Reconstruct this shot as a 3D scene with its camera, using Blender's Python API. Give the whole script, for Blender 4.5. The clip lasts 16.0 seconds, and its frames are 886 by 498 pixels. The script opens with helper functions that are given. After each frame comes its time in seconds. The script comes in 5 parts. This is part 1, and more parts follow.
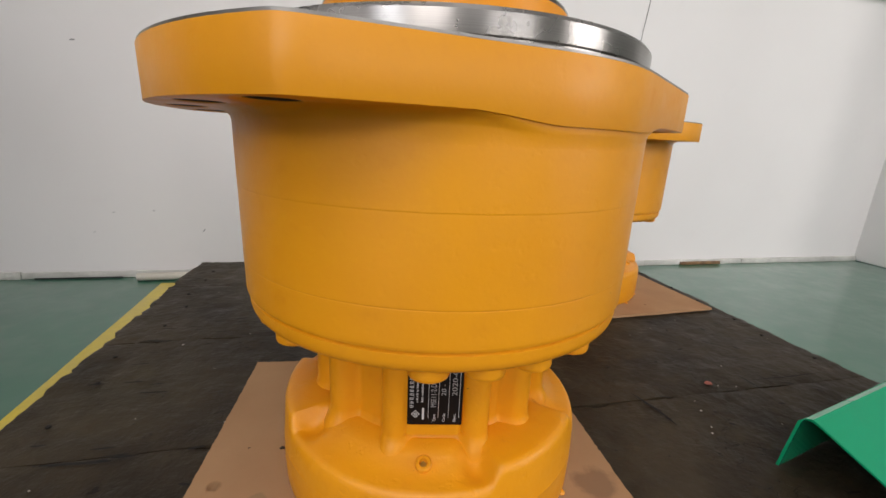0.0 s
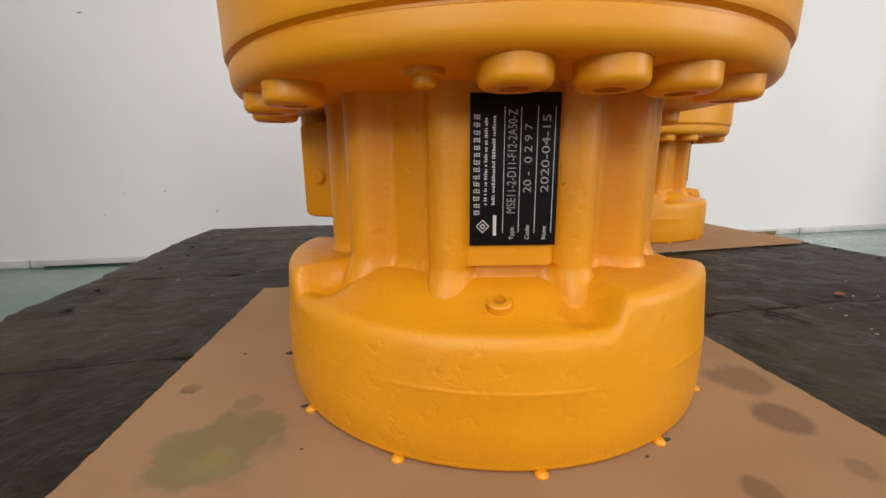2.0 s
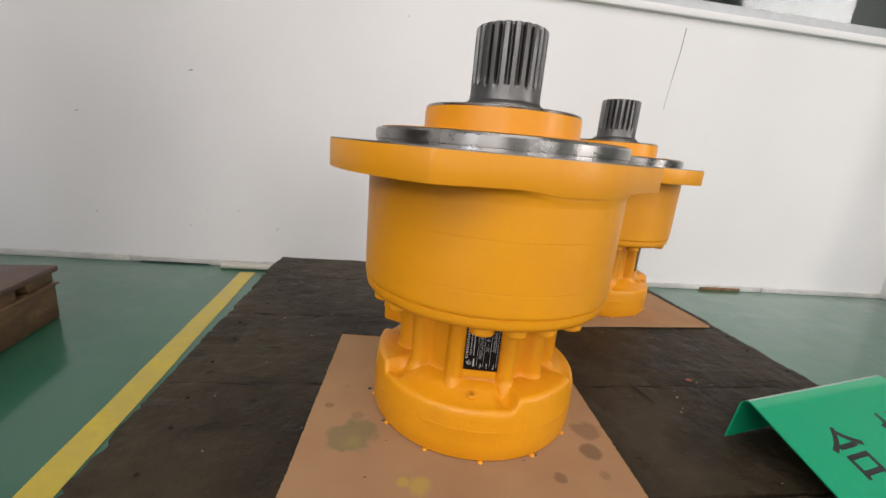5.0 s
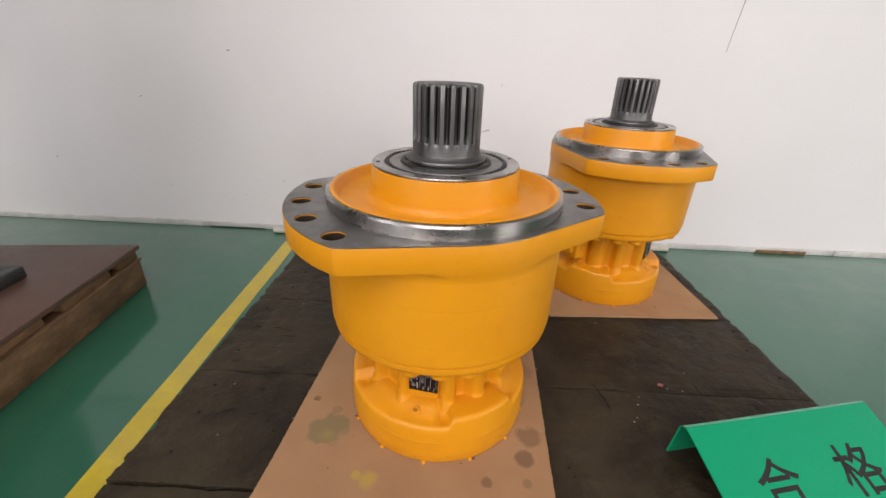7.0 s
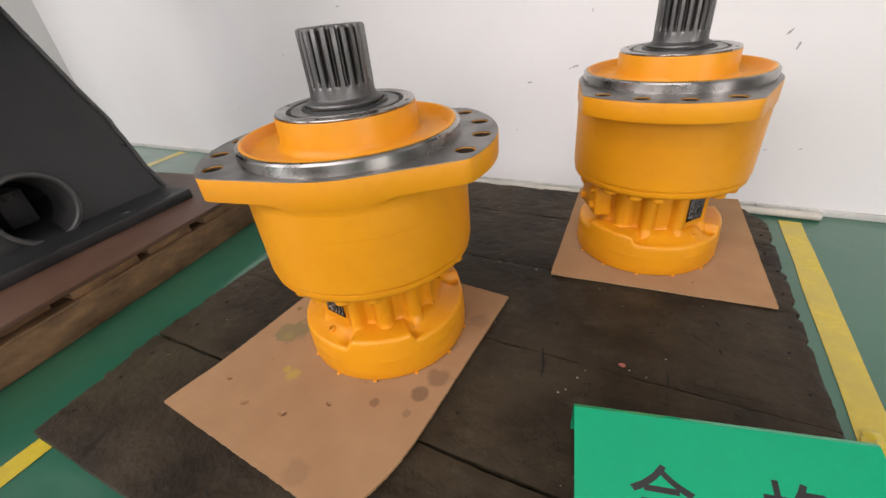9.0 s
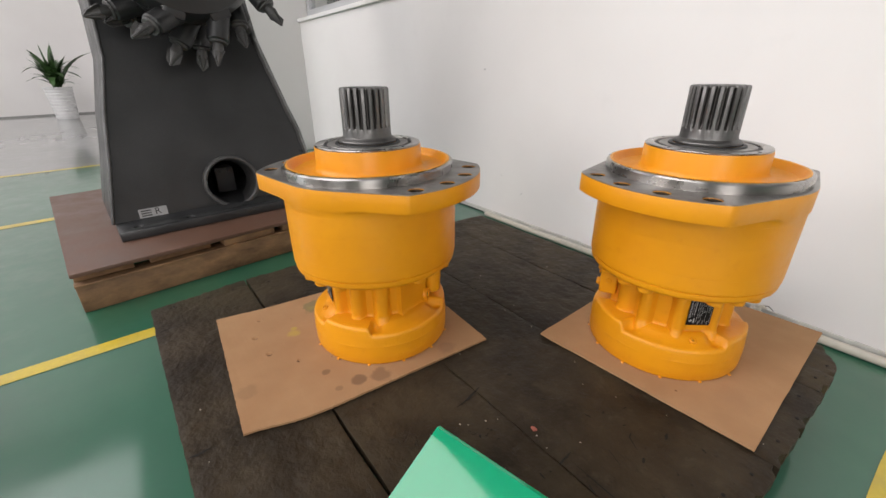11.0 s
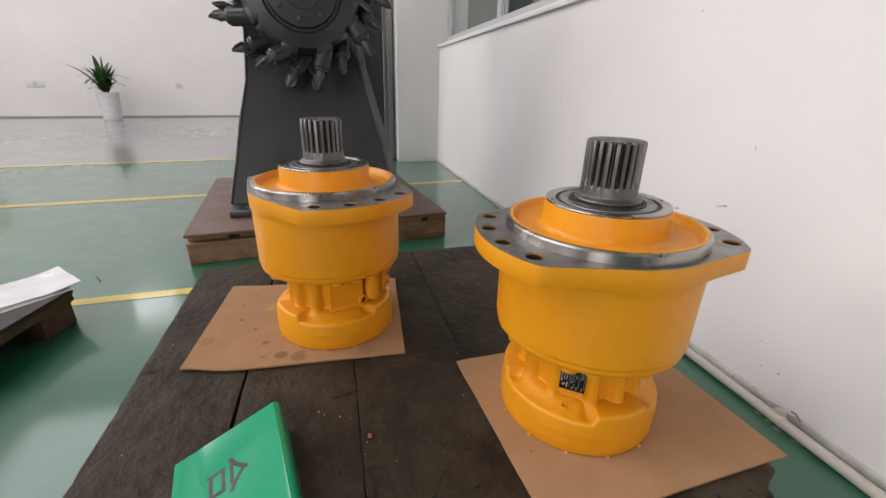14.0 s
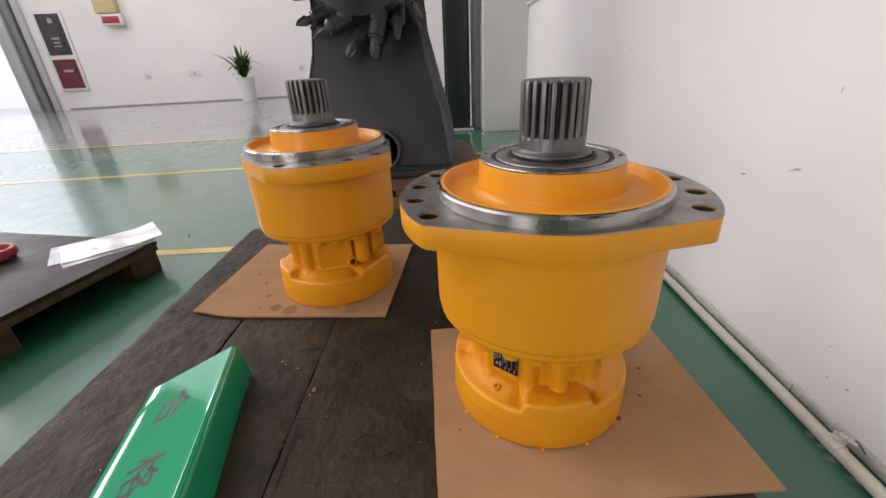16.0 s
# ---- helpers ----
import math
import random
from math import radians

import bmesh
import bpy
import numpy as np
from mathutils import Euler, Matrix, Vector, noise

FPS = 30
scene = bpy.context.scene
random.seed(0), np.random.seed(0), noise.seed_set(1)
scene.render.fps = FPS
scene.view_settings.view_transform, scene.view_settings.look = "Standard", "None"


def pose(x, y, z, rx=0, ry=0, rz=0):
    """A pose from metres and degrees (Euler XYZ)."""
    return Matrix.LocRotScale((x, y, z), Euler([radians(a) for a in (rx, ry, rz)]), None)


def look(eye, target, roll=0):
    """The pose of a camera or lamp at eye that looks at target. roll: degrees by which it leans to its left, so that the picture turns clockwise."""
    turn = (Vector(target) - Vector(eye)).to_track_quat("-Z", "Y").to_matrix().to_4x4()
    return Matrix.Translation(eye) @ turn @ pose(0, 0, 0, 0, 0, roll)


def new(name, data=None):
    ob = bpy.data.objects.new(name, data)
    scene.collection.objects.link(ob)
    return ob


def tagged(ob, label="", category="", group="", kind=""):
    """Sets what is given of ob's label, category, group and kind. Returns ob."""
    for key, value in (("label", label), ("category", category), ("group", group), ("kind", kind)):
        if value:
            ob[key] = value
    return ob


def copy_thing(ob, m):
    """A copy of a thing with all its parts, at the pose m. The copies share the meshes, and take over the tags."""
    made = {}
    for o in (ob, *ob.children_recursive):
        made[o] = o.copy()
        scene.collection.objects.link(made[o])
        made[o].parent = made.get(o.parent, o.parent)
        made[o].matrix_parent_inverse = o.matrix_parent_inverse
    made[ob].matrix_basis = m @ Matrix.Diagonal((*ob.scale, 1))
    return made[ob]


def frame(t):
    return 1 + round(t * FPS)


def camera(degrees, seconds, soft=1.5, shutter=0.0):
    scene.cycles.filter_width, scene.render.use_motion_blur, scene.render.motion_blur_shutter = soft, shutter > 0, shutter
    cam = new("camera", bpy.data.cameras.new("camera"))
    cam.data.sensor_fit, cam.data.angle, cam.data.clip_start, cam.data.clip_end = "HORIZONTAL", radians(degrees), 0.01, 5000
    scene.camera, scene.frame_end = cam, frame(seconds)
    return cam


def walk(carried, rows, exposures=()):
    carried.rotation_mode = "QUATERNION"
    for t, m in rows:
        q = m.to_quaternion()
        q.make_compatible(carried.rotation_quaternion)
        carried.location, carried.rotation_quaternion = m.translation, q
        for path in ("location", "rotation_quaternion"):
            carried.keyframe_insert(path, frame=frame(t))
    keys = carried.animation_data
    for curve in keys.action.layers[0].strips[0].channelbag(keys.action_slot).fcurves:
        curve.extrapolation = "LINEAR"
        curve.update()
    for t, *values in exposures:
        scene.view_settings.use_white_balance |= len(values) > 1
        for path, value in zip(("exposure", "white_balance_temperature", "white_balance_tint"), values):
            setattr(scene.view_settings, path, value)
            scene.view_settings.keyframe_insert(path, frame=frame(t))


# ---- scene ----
PATH = [
    (0, (-0.0615, -0.2956, 0.2556), (0.1520, 0.6461, -0.0046), 2.58),
    (0.5, (-0.0634, -0.2657, 0.2120), (0.1306, 0.6797, -0.0503), 0.63),
    (1, (-0.0683, -0.2469, 0.1572), (0.1153, 0.7061, -0.0839), -0.06),
    (1.5, (-0.0711, -0.2350, 0.1256), (0.1065, 0.7213, -0.1067), -0.57),
    (2, (-0.0686, -0.2356, 0.1183), (0.1010, 0.7263, -0.0959), -0.53),
    (2.5, (-0.0679, -0.2388, 0.1197), (0.1012, 0.7244, -0.0893), -0.14),
    (3, (-0.0676, -0.2449, 0.1230), (0.0965, 0.7179, -0.0913), 0.52),
    (3.5, (-0.0762, -0.2669, 0.1371), (0.0827, 0.6950, -0.0851), 1.28),
    (4, (-0.0951, -0.3271, 0.1734), (0.0495, 0.6351, -0.0580), 3.24),
    (4.5, (-0.1087, -0.3948, 0.2286), (0.0348, 0.5689, 0.0030), 5.07),
    (4.7, (-0.1139, -0.4221, 0.2543), (0.0344, 0.5406, 0.0276), 5.42),
    (6.8, (-0.0275, -0.4517, 0.4381), (-0.0335, 0.4514, 0.0088), 2.51),
    (7, (0.0116, -0.4395, 0.4326), (-0.0117, 0.4654, 0.0077), 2.00),
    (7.5, (0.0930, -0.4244, 0.4390), (0.0257, 0.4636, -0.0161), -1.58),
    (8, (0.1280, -0.4272, 0.4352), (0.0086, 0.4267, -0.0713), -1.89),
    (8.5, (0.2335, -0.4267, 0.4299), (-0.0122, 0.4024, -0.0724), -4.69),
    (9, (0.3194, -0.3792, 0.4229), (-0.0989, 0.3645, -0.0984), -6.08),
    (9.5, (0.3960, -0.3220, 0.4380), (-0.1286, 0.3606, -0.0706), -6.36),
    (9.7, (0.4109, -0.3201, 0.4404), (-0.1498, 0.3451, -0.0526), -6.34),
    (11.8, (0.6491, -0.2007, 0.4274), (-0.1362, 0.2840, 0.0423), 3.06),
    (12, (0.6543, -0.1631, 0.4390), (-0.1389, 0.3031, 0.0471), 3.20),
    (12.5, (0.6759, -0.1084, 0.4493), (-0.1410, 0.3193, 0.0622), 3.53),
    (13, (0.7076, -0.0652, 0.4515), (-0.1465, 0.3043, 0.0857), 3.59),
    (13.5, (0.7440, -0.0277, 0.4561), (-0.1344, 0.2965, 0.1047), 2.42),
    (14, (0.7816, 0.0174, 0.4670), (-0.1150, 0.2597, 0.0962), 1.34),
    (14.5, (0.7761, 0.0717, 0.4685), (-0.1233, 0.2488, 0.0686), 0.54),
    (15, (0.7557, 0.1644, 0.4619), (-0.1432, 0.2457, 0.0314), -1.26),
    (15.5, (0.7376, 0.2229, 0.4571), (-0.1562, 0.2477, 0.0093), -2.05),
    (16, (0.7846, 0.2481, 0.4351), (-0.1202, 0.2260, 0.0098), -2.81),
]
cam = camera(94.65, 16.0)
walk(cam, [(t, look(eye, target, roll)) for t, eye, target, roll in PATH],
     [(0, -0.27, 6500, 13), (1, -0.14, 6500, 11), (3, -0.1, 6500, 11), (4.5, -0.13, 6500, 12), (7, -0.08, 6500, 16), (8.5, -0.03, 6500, 16), (9.5, 0.12, 6500, 14), (12, 0.02, 6500, 13), (13, -0.01, 6500, 14), (14.5, -0.10, 6500, 17), (16, -0.11, 6500, 18)])

FLOOR = -0.1205
WALL = 0.8387
CEIL = 4.9
SILL = 0.735
WEST, EAST, SOUTH, BAY = -8.1, 4.6, -7.3, -11.0

# ---- world and light ----
world = bpy.data.worlds.new("sky")
scene.world = world
world.use_nodes = True
sky = world.node_tree.nodes.new("ShaderNodeTexSky")
sky.sky_type, sky.sun_disc = "NISHITA", False
sky.sun_elevation, sky.sun_rotation = radians(40), radians(200)
bg = world.node_tree.nodes["Background"]
bg.inputs["Strength"].default_value = 0.1
world.node_tree.links.new(sky.outputs[0], bg.inputs["Color"])
scene.view_settings.exposure = 0.0


def area_lamp(name, eye, target, w, h, watts, color):
    data = bpy.data.lights.new(name, "AREA")
    data.shape, data.size, data.size_y, data.energy, data.color = "RECTANGLE", w, h, watts, color
    ob = new(name, data)
    ob.matrix_world = look(eye, target)
    return tagged(ob, kind="structure")


WARM = (1.0, 0.960, 0.915)
area_lamp("daylight_door", (-6.52, -8.65, 1.38), (0, -7.64, 1.38), 3.3, 2.9, 8, (0.90, 0.96, 1.0))
area_lamp("daylight_door_sky", (-6.52, -8.65, 3.53), (0, -7.64, 3.53), 3.3, 1.34, 170, (0.94, 0.97, 1.0))
area_lamp("daylight_window_south", (-2.7, SOUTH - 0.05, 3.4), (-2.7, 0, 3.4), 2.8, 2.2, 180, WARM)
area_lamp("daylight_window_south", (1.6, SOUTH - 0.05, 1.8), (1.6, 0, 1.8), 0.6, 2.4, 24, WARM)
area_lamp("daylight_window_south", (3.35, SOUTH - 0.05, 1.8), (3.35, 0, 1.8), 2.1, 2.4, 62, WARM)
# no east window is known; this one is added to brighten the motors
area_lamp("fill_window_east", (EAST + 0.05, -2.7, 1.8), (0, -2.7, 1.8), 2.0, 2.4, 120, WARM)
area_lamp("daylight_window_west", (-7.33, -3.51, 3.425), (0, -2.38, 3.425), 0.7, 0.65, 6, WARM)
# no roof light is in sight; both are assumed, to light from overhead
area_lamp("assumed_roof_light", (-0.2, -3.98, CEIL + 0.05), (-0.2, -3.97, 0), 4.2, 4.4, 225, WARM)
area_lamp("assumed_roof_light", (-5.05, -3.40, CEIL + 0.05), (-5.05, -3.39, 0), 2.7, 4.0, 100, WARM)


# ---- materials ----
def nodes_of(name):
    m = bpy.data.materials.new(name)
    m.use_nodes = True
    nt = m.node_tree
    return m, nt, nt.nodes["Principled BSDF"]


def add(nt, kind, **props):
    n = nt.nodes.new(kind)
    for k, v in props.items():
        n.inputs[k].default_value = v
    return n


def mix_color(nt, fac, a, b, blend="MIX"):
    n = nt.nodes.new("ShaderNodeMix")
    n.data_type, n.blend_type = "RGBA", blend
    for socket, value in ((n.inputs[0], fac), (n.inputs[6], a), (n.inputs[7], b)):
        if isinstance(value, bpy.types.NodeSocket):
            nt.links.new(value, socket)
        elif isinstance(value, (int, float)):
            socket.default_value = value
        else:
            socket.default_value = (*value, 1)
    return n.outputs[2]


def ramp(nt, value, a, b, lo=0.0, hi=1.0):
    n = nt.nodes.new("ShaderNodeMapRange")
    n.inputs["From Min"].default_value, n.inputs["From Max"].default_value = a, b
    n.inputs["To Min"].default_value, n.inputs["To Max"].default_value = lo, hi
    nt.links.new(value, n.inputs["Value"])
    return n.outputs[0]


def noise_of(nt, coord, scale, detail=4.0, rough=0.55, stretch=None):
    if stretch:
        mp = nt.nodes.new("ShaderNodeMapping")
        mp.inputs["Scale"].default_value = stretch
        nt.links.new(coord, mp.inputs["Vector"])
        coord = mp.outputs[0]
    n = add(nt, "ShaderNodeTexNoise", Scale=scale, Detail=detail, Roughness=rough)
    nt.links.new(coord, n.inputs["Vector"])
    return n.outputs["Fac"]


def bump_to(nt, bsdf, heights):
    """heights: rows of (socket, strength, distance), chained."""
    last = None
    for socket, strength, distance in heights:
        b = add(nt, "ShaderNodeBump", Strength=strength, Distance=distance)
        nt.links.new(socket, b.inputs["Height"])
        if last:
            nt.links.new(last, b.inputs["Normal"])
        last = b.outputs[0]
    nt.links.new(last, bsdf.inputs["Normal"])


def surface(name, color, rough, metal=0.0, var=0.15, scale=30.0, grain=300.0, bump=0.15, dist=0.001, tint=None, rough_var=0.12, stretch=None, world_space=True, coat=0.0, coat_rough=0.03):
    """A surface with a large and a fine variation of colour, gloss and relief."""
    m, nt, b = nodes_of(name)
    tc = nt.nodes.new("ShaderNodeNewGeometry").outputs["Position"] if world_space else nt.nodes.new("ShaderNodeTexCoord").outputs["Object"]
    big, fine = noise_of(nt, tc, scale, 5, 0.6, stretch), noise_of(nt, tc, grain, 3, 0.6, stretch)
    dark = [c * (1 - var * 1.5) for c in color] if tint is None else tint
    light = [min(1, c * (1 + var * 0.5)) for c in color]
    c = mix_color(nt, ramp(nt, big, 0.3, 0.7), dark, light)
    c = mix_color(nt, ramp(nt, fine, 0.35, 0.65, 0, 0.5), c, [x * (1 - var) for x in color])
    nt.links.new(c, b.inputs["Base Color"])
    nt.links.new(ramp(nt, big, 0.3, 0.7, max(0.02, rough - rough_var), min(1, rough + rough_var)), b.inputs["Roughness"])
    b.inputs["Metallic"].default_value = metal
    b.inputs["Coat Weight"].default_value = coat
    b.inputs["Coat Roughness"].default_value = coat_rough
    if bump:
        bump_to(nt, b, ((fine, bump, dist), (big, bump, dist * 3)))
    return m


def spots(nt, base, coord, rows):
    """Stains and other colour spots: rows of (x, y, z, radius, colour, strength, soft), edges broken by noise."""
    warp = add(nt, "ShaderNodeTexNoise", Scale=42.0, Detail=6.0, Roughness=0.62)
    nt.links.new(coord, warp.inputs["Vector"])
    for x, y, z, radius, color, strength, soft in rows:
        d = nt.nodes.new("ShaderNodeVectorMath")
        d.operation = "DISTANCE"
        nt.links.new(coord, d.inputs[0])
        d.inputs[1].default_value = (x, y, z)
        s = nt.nodes.new("ShaderNodeMath")
        s.operation = "MULTIPLY_ADD"
        nt.links.new(warp.outputs["Fac"], s.inputs[0])
        s.inputs[1].default_value = radius * 1.4
        nt.links.new(d.outputs["Value"], s.inputs[2])
        f = ramp(nt, s.outputs[0], radius * (1.7 - soft), radius * 1.7, strength, 0.0)
        base = mix_color(nt, f, base, color)
    return base


def yellow_paint(name, lumps):
    m, nt, b = nodes_of(name)
    pos = nt.nodes.new("ShaderNodeNewGeometry").outputs["Position"]
    big, mid, fine = noise_of(nt, pos, 9, 3), noise_of(nt, pos, 55, 4, 0.6), noise_of(nt, pos, 420, 2, 0.5)
    c = mix_color(nt, ramp(nt, big, 0.3, 0.7), (0.71, 0.280, 0.004), (0.77, 0.319, 0.006))
    c = mix_color(nt, ramp(nt, mid, 0.6, 0.8, 0, 0.25), c, (0.58, 0.19, 0.005))
    nick = noise_of(nt, pos, 95, 2, 0.5)
    c = mix_color(nt, ramp(nt, nick, 0.80, 0.82, 0, 0.7), c, (0.10, 0.05, 0.02))
    nt.links.new(c, b.inputs["Base Color"])
    nt.links.new(ramp(nt, mid, 0.3, 0.7, 0.34, 0.48), b.inputs["Roughness"])
    b.inputs["Specular IOR Level"].default_value = 0.45
    pits = ramp(nt, noise_of(nt, pos, 130, 2, 0.5), 0.28, 0.40)
    bump_to(nt, b, ((fine, 0.05 + lumps * 0.2, 0.0006), (mid, lumps * 0.8, 0.0014), (noise_of(nt, pos, 150, 3, 0.6), lumps * 0.6, 0.0008), (pits, lumps * 0.7, 0.0008)))
    return m


def turned_steel(name, color, rough, stain_and_streak=0.45, turned_about=0.0):
    m, nt, b = nodes_of(name)
    obj = nt.nodes.new("ShaderNodeTexCoord").outputs["Object"]
    rings, big, spot = noise_of(nt, obj, 10, 3, 0.6, (1.5, 1.5, 220)), noise_of(nt, obj, 26, 4), noise_of(nt, obj, 150, 3, 0.7)
    c = mix_color(nt, ramp(nt, rings, 0.3, 0.7), [x * 0.86 for x in color], color)
    # dark upright streaks put streaky reflections into the steel's colour
    reflection_streak = noise_of(nt, obj, 40, 3, 0.6, (1, 1, 0.04))
    c = mix_color(nt, ramp(nt, reflection_streak, 0.42, 0.66, 0, stain_and_streak), c, [x * 0.45 for x in color])
    c = mix_color(nt, ramp(nt, big, 0.5, 0.75, 0, stain_and_streak), c, [x * 0.5 for x in color])
    c = mix_color(nt, ramp(nt, spot, 0.64, 0.76, 0, stain_and_streak), c, (0.10, 0.08, 0.06))
    nt.links.new(c, b.inputs["Base Color"])
    nt.links.new(ramp(nt, big, 0.3, 0.7, rough - 0.05, rough + 0.08), b.inputs["Roughness"])
    b.inputs["Metallic"].default_value = 1.0
    if turned_about:
        tan = nt.nodes.new("ShaderNodeTangent")
        tan.direction_type, tan.axis = "RADIAL", "Z"
        nt.links.new(tan.outputs[0], b.inputs["Tangent"])
        b.inputs["Anisotropic"].default_value = turned_about
        b.inputs["Anisotropic Rotation"].default_value = 0.25
    bump_to(nt, b, ((rings, 0.10, 0.0003), (spot, 0.06, 0.0004)))
    return m


def cardboard(name, rows, tone=1.0):
    m, nt, b = nodes_of(name)
    pos = nt.nodes.new("ShaderNodeNewGeometry").outputs["Position"]
    big, fibre, flute = noise_of(nt, pos, 14, 4), noise_of(nt, pos, 380, 4, 0.7), noise_of(nt, pos, 60, 2, 0.4, (0.05, 3.0, 1))
    c = mix_color(nt, ramp(nt, big, 0.3, 0.7), [v * tone for v in (0.350, 0.203, 0.104)], [v * tone for v in (0.412, 0.249, 0.131)])
    c = mix_color(nt, ramp(nt, fibre, 0.4, 0.7, 0, 0.35), c, (0.36, 0.20, 0.11))
    c = spots(nt, c, pos, rows)
    nt.links.new(c, b.inputs["Base Color"])
    b.inputs["Roughness"].default_value = 0.85
    b.inputs["Specular IOR Level"].default_value = 0.14
    bump_to(nt, b, ((fibre, 0.08, 0.0005), (flute, 0.12, 0.0010)))
    return m


def grimy_wood():
    m, nt, b = nodes_of("oily_dark_wood")
    pos = nt.nodes.new("ShaderNodeNewGeometry").outputs["Position"]
    rnd = nt.nodes.new("ShaderNodeObjectInfo").outputs["Random"]
    grain, big = noise_of(nt, pos, 20, 4, 0.5, (0.35, 1.8, 2)), noise_of(nt, pos, 7, 5, 0.65)
    scuff, fine, pit = noise_of(nt, pos, 30, 8, 0.75), noise_of(nt, pos, 420, 3, 0.7), noise_of(nt, pos, 70, 3, 0.6)
    gouge, where = noise_of(nt, pos, 11, 5, 0.6, (0.8, 1.5, 1)), noise_of(nt, pos, 5, 2, 0.5)
    c = mix_color(nt, ramp(nt, big, 0.38, 0.62), (0.0190, 0.0133, 0.0078), (0.053, 0.0395, 0.0225))
    c = mix_color(nt, ramp(nt, grain, 0.5, 0.75, 0, 0.30), c, (0.014, 0.0095, 0.007))
    c = mix_color(nt, ramp(nt, scuff, 0.54, 0.68, 0, 0.45), c, (0.092, 0.073, 0.044))
    dust = noise_of(nt, pos, 16, 9, 0.8)
    # pale olive-brown patches, with the west side's sheen put into the colour too
    c = spots(nt, c, pos, ((-0.30, -0.20, 0, 0.13, (0.098, 0.080, 0.042), 0.55, 1.6), (-0.29, 0.12, 0, 0.10, (0.098, 0.080, 0.042), 0.55, 1.6), (-0.18, -0.32, 0, 0.09, (0.090, 0.068, 0.050), 0.35, 1.6)))
    c = mix_color(nt, ramp(nt, dust, 0.60, 0.70, 0, 0.5), c, (0.012, 0.008, 0.006))
    c = mix_color(nt, ramp(nt, fine, 0.67, 0.75, 0, 0.40), c, (0.11, 0.09, 0.07))
    c = mix_color(nt, ramp(nt, pit, 0.68, 0.72, 0, 0.9), c, (0.006, 0.0045, 0.004))
    # thin cracks: the band where a noise crosses its middle, kept in patches
    off = nt.nodes.new("ShaderNodeMath")
    off.operation = "SUBTRACT"
    off.inputs[1].default_value = 0.52
    nt.links.new(gouge, off.inputs[0])
    line = nt.nodes.new("ShaderNodeMath")
    line.operation = "ABSOLUTE"
    nt.links.new(off.outputs[0], line.inputs[0])
    cut = nt.nodes.new("ShaderNodeMath")
    cut.operation = "MULTIPLY"
    nt.links.new(ramp(nt, line.outputs[0], 0.002, 0.005, 0.8, 0.0), cut.inputs[0])
    nt.links.new(ramp(nt, where, 0.60, 0.68), cut.inputs[1])
    c = mix_color(nt, cut.outputs[0], c, (0.005, 0.004, 0.003))
    c = mix_color(nt, ramp(nt, rnd, 0, 1, 0, 0.3), c, (0.018, 0.013, 0.0095))
    nt.links.new(c, b.inputs["Base Color"])
    nt.links.new(ramp(nt, scuff, 0.35, 0.65, 0.42, 0.66), b.inputs["Roughness"])
    b.inputs["Specular IOR Level"].default_value = 0.20
    deep = nt.nodes.new("ShaderNodeMath")
    deep.operation = "SUBTRACT"
    deep.inputs[0].default_value = 1.0
    nt.links.new(cut.outputs[0], deep.inputs[1])
    lumps = noise_of(nt, pos, 150, 5, 0.65)
    bump_to(nt, b, ((fine, 0.07, 0.001), (lumps, 0.08, 0.003), (grain, 0.08, 0.004), (scuff, 0.16, 0.006), (noise_of(nt, pos, 22, 3, 0.5), 0.30, 0.008), (pit, 0.5, 0.005), (deep.outputs[0], 0.8, 0.004)))
    return m


def epoxy_floor(name, dark, light, worn, dust=()):
    m, nt, b = nodes_of(name)
    pos = nt.nodes.new("ShaderNodeNewGeometry").outputs["Position"]
    big, mid, fine = noise_of(nt, pos, 1.6, 4), noise_of(nt, pos, 12, 5, 0.65), noise_of(nt, pos, 120, 4, 0.7)
    c = mix_color(nt, ramp(nt, big, 0.3, 0.7), dark, light)
    c = mix_color(nt, ramp(nt, mid, 0.52, 0.8, 0, 0.36), c, worn)
    c = mix_color(nt, ramp(nt, fine, 0.66, 0.76, 0, 0.4), c, (0.02, 0.06, 0.04))
    c = spots(nt, c, pos, dust)
    nt.links.new(c, b.inputs["Base Color"])
    nt.links.new(ramp(nt, mid, 0.3, 0.75, 0.34, 0.50), b.inputs["Roughness"])
    b.inputs["Coat Weight"].default_value = 1.0
    b.inputs["Specular IOR Level"].default_value = 0.45
    b.inputs["Coat IOR"].default_value = 1.48
    nt.links.new(ramp(nt, noise_of(nt, pos, 3.5, 6, 0.65, (1, 2.2, 1)), 0.35, 0.70, 0.060, 0.150), b.inputs["Coat Roughness"])
    bump_to(nt, b, ((mid, 0.03, 0.002), (big, 0.05, 0.01), (noise_of(nt, pos, 45, 3, 0.5), 0.02, 0.001)))
    return m


def wall_paint():
    m, nt, b = nodes_of("white_wall_paint")
    pos = nt.nodes.new("ShaderNodeNewGeometry").outputs["Position"]
    big, mid, fine = noise_of(nt, pos, 1.3, 4), noise_of(nt, pos, 9, 6, 0.65), noise_of(nt, pos, 160, 4, 0.6)
    c = mix_color(nt, ramp(nt, big, 0.3, 0.7), (0.72, 0.70, 0.69), (0.78, 0.765, 0.755))
    c = mix_color(nt, ramp(nt, mid, 0.62, 0.85, 0, 0.2), c, (0.60, 0.59, 0.58))
    nt.links.new(c, b.inputs["Base Color"])
    b.inputs["Roughness"].default_value = 0.72
    bump_to(nt, b, ((fine, 0.06, 0.001), (mid, 0.05, 0.004)))
    return m


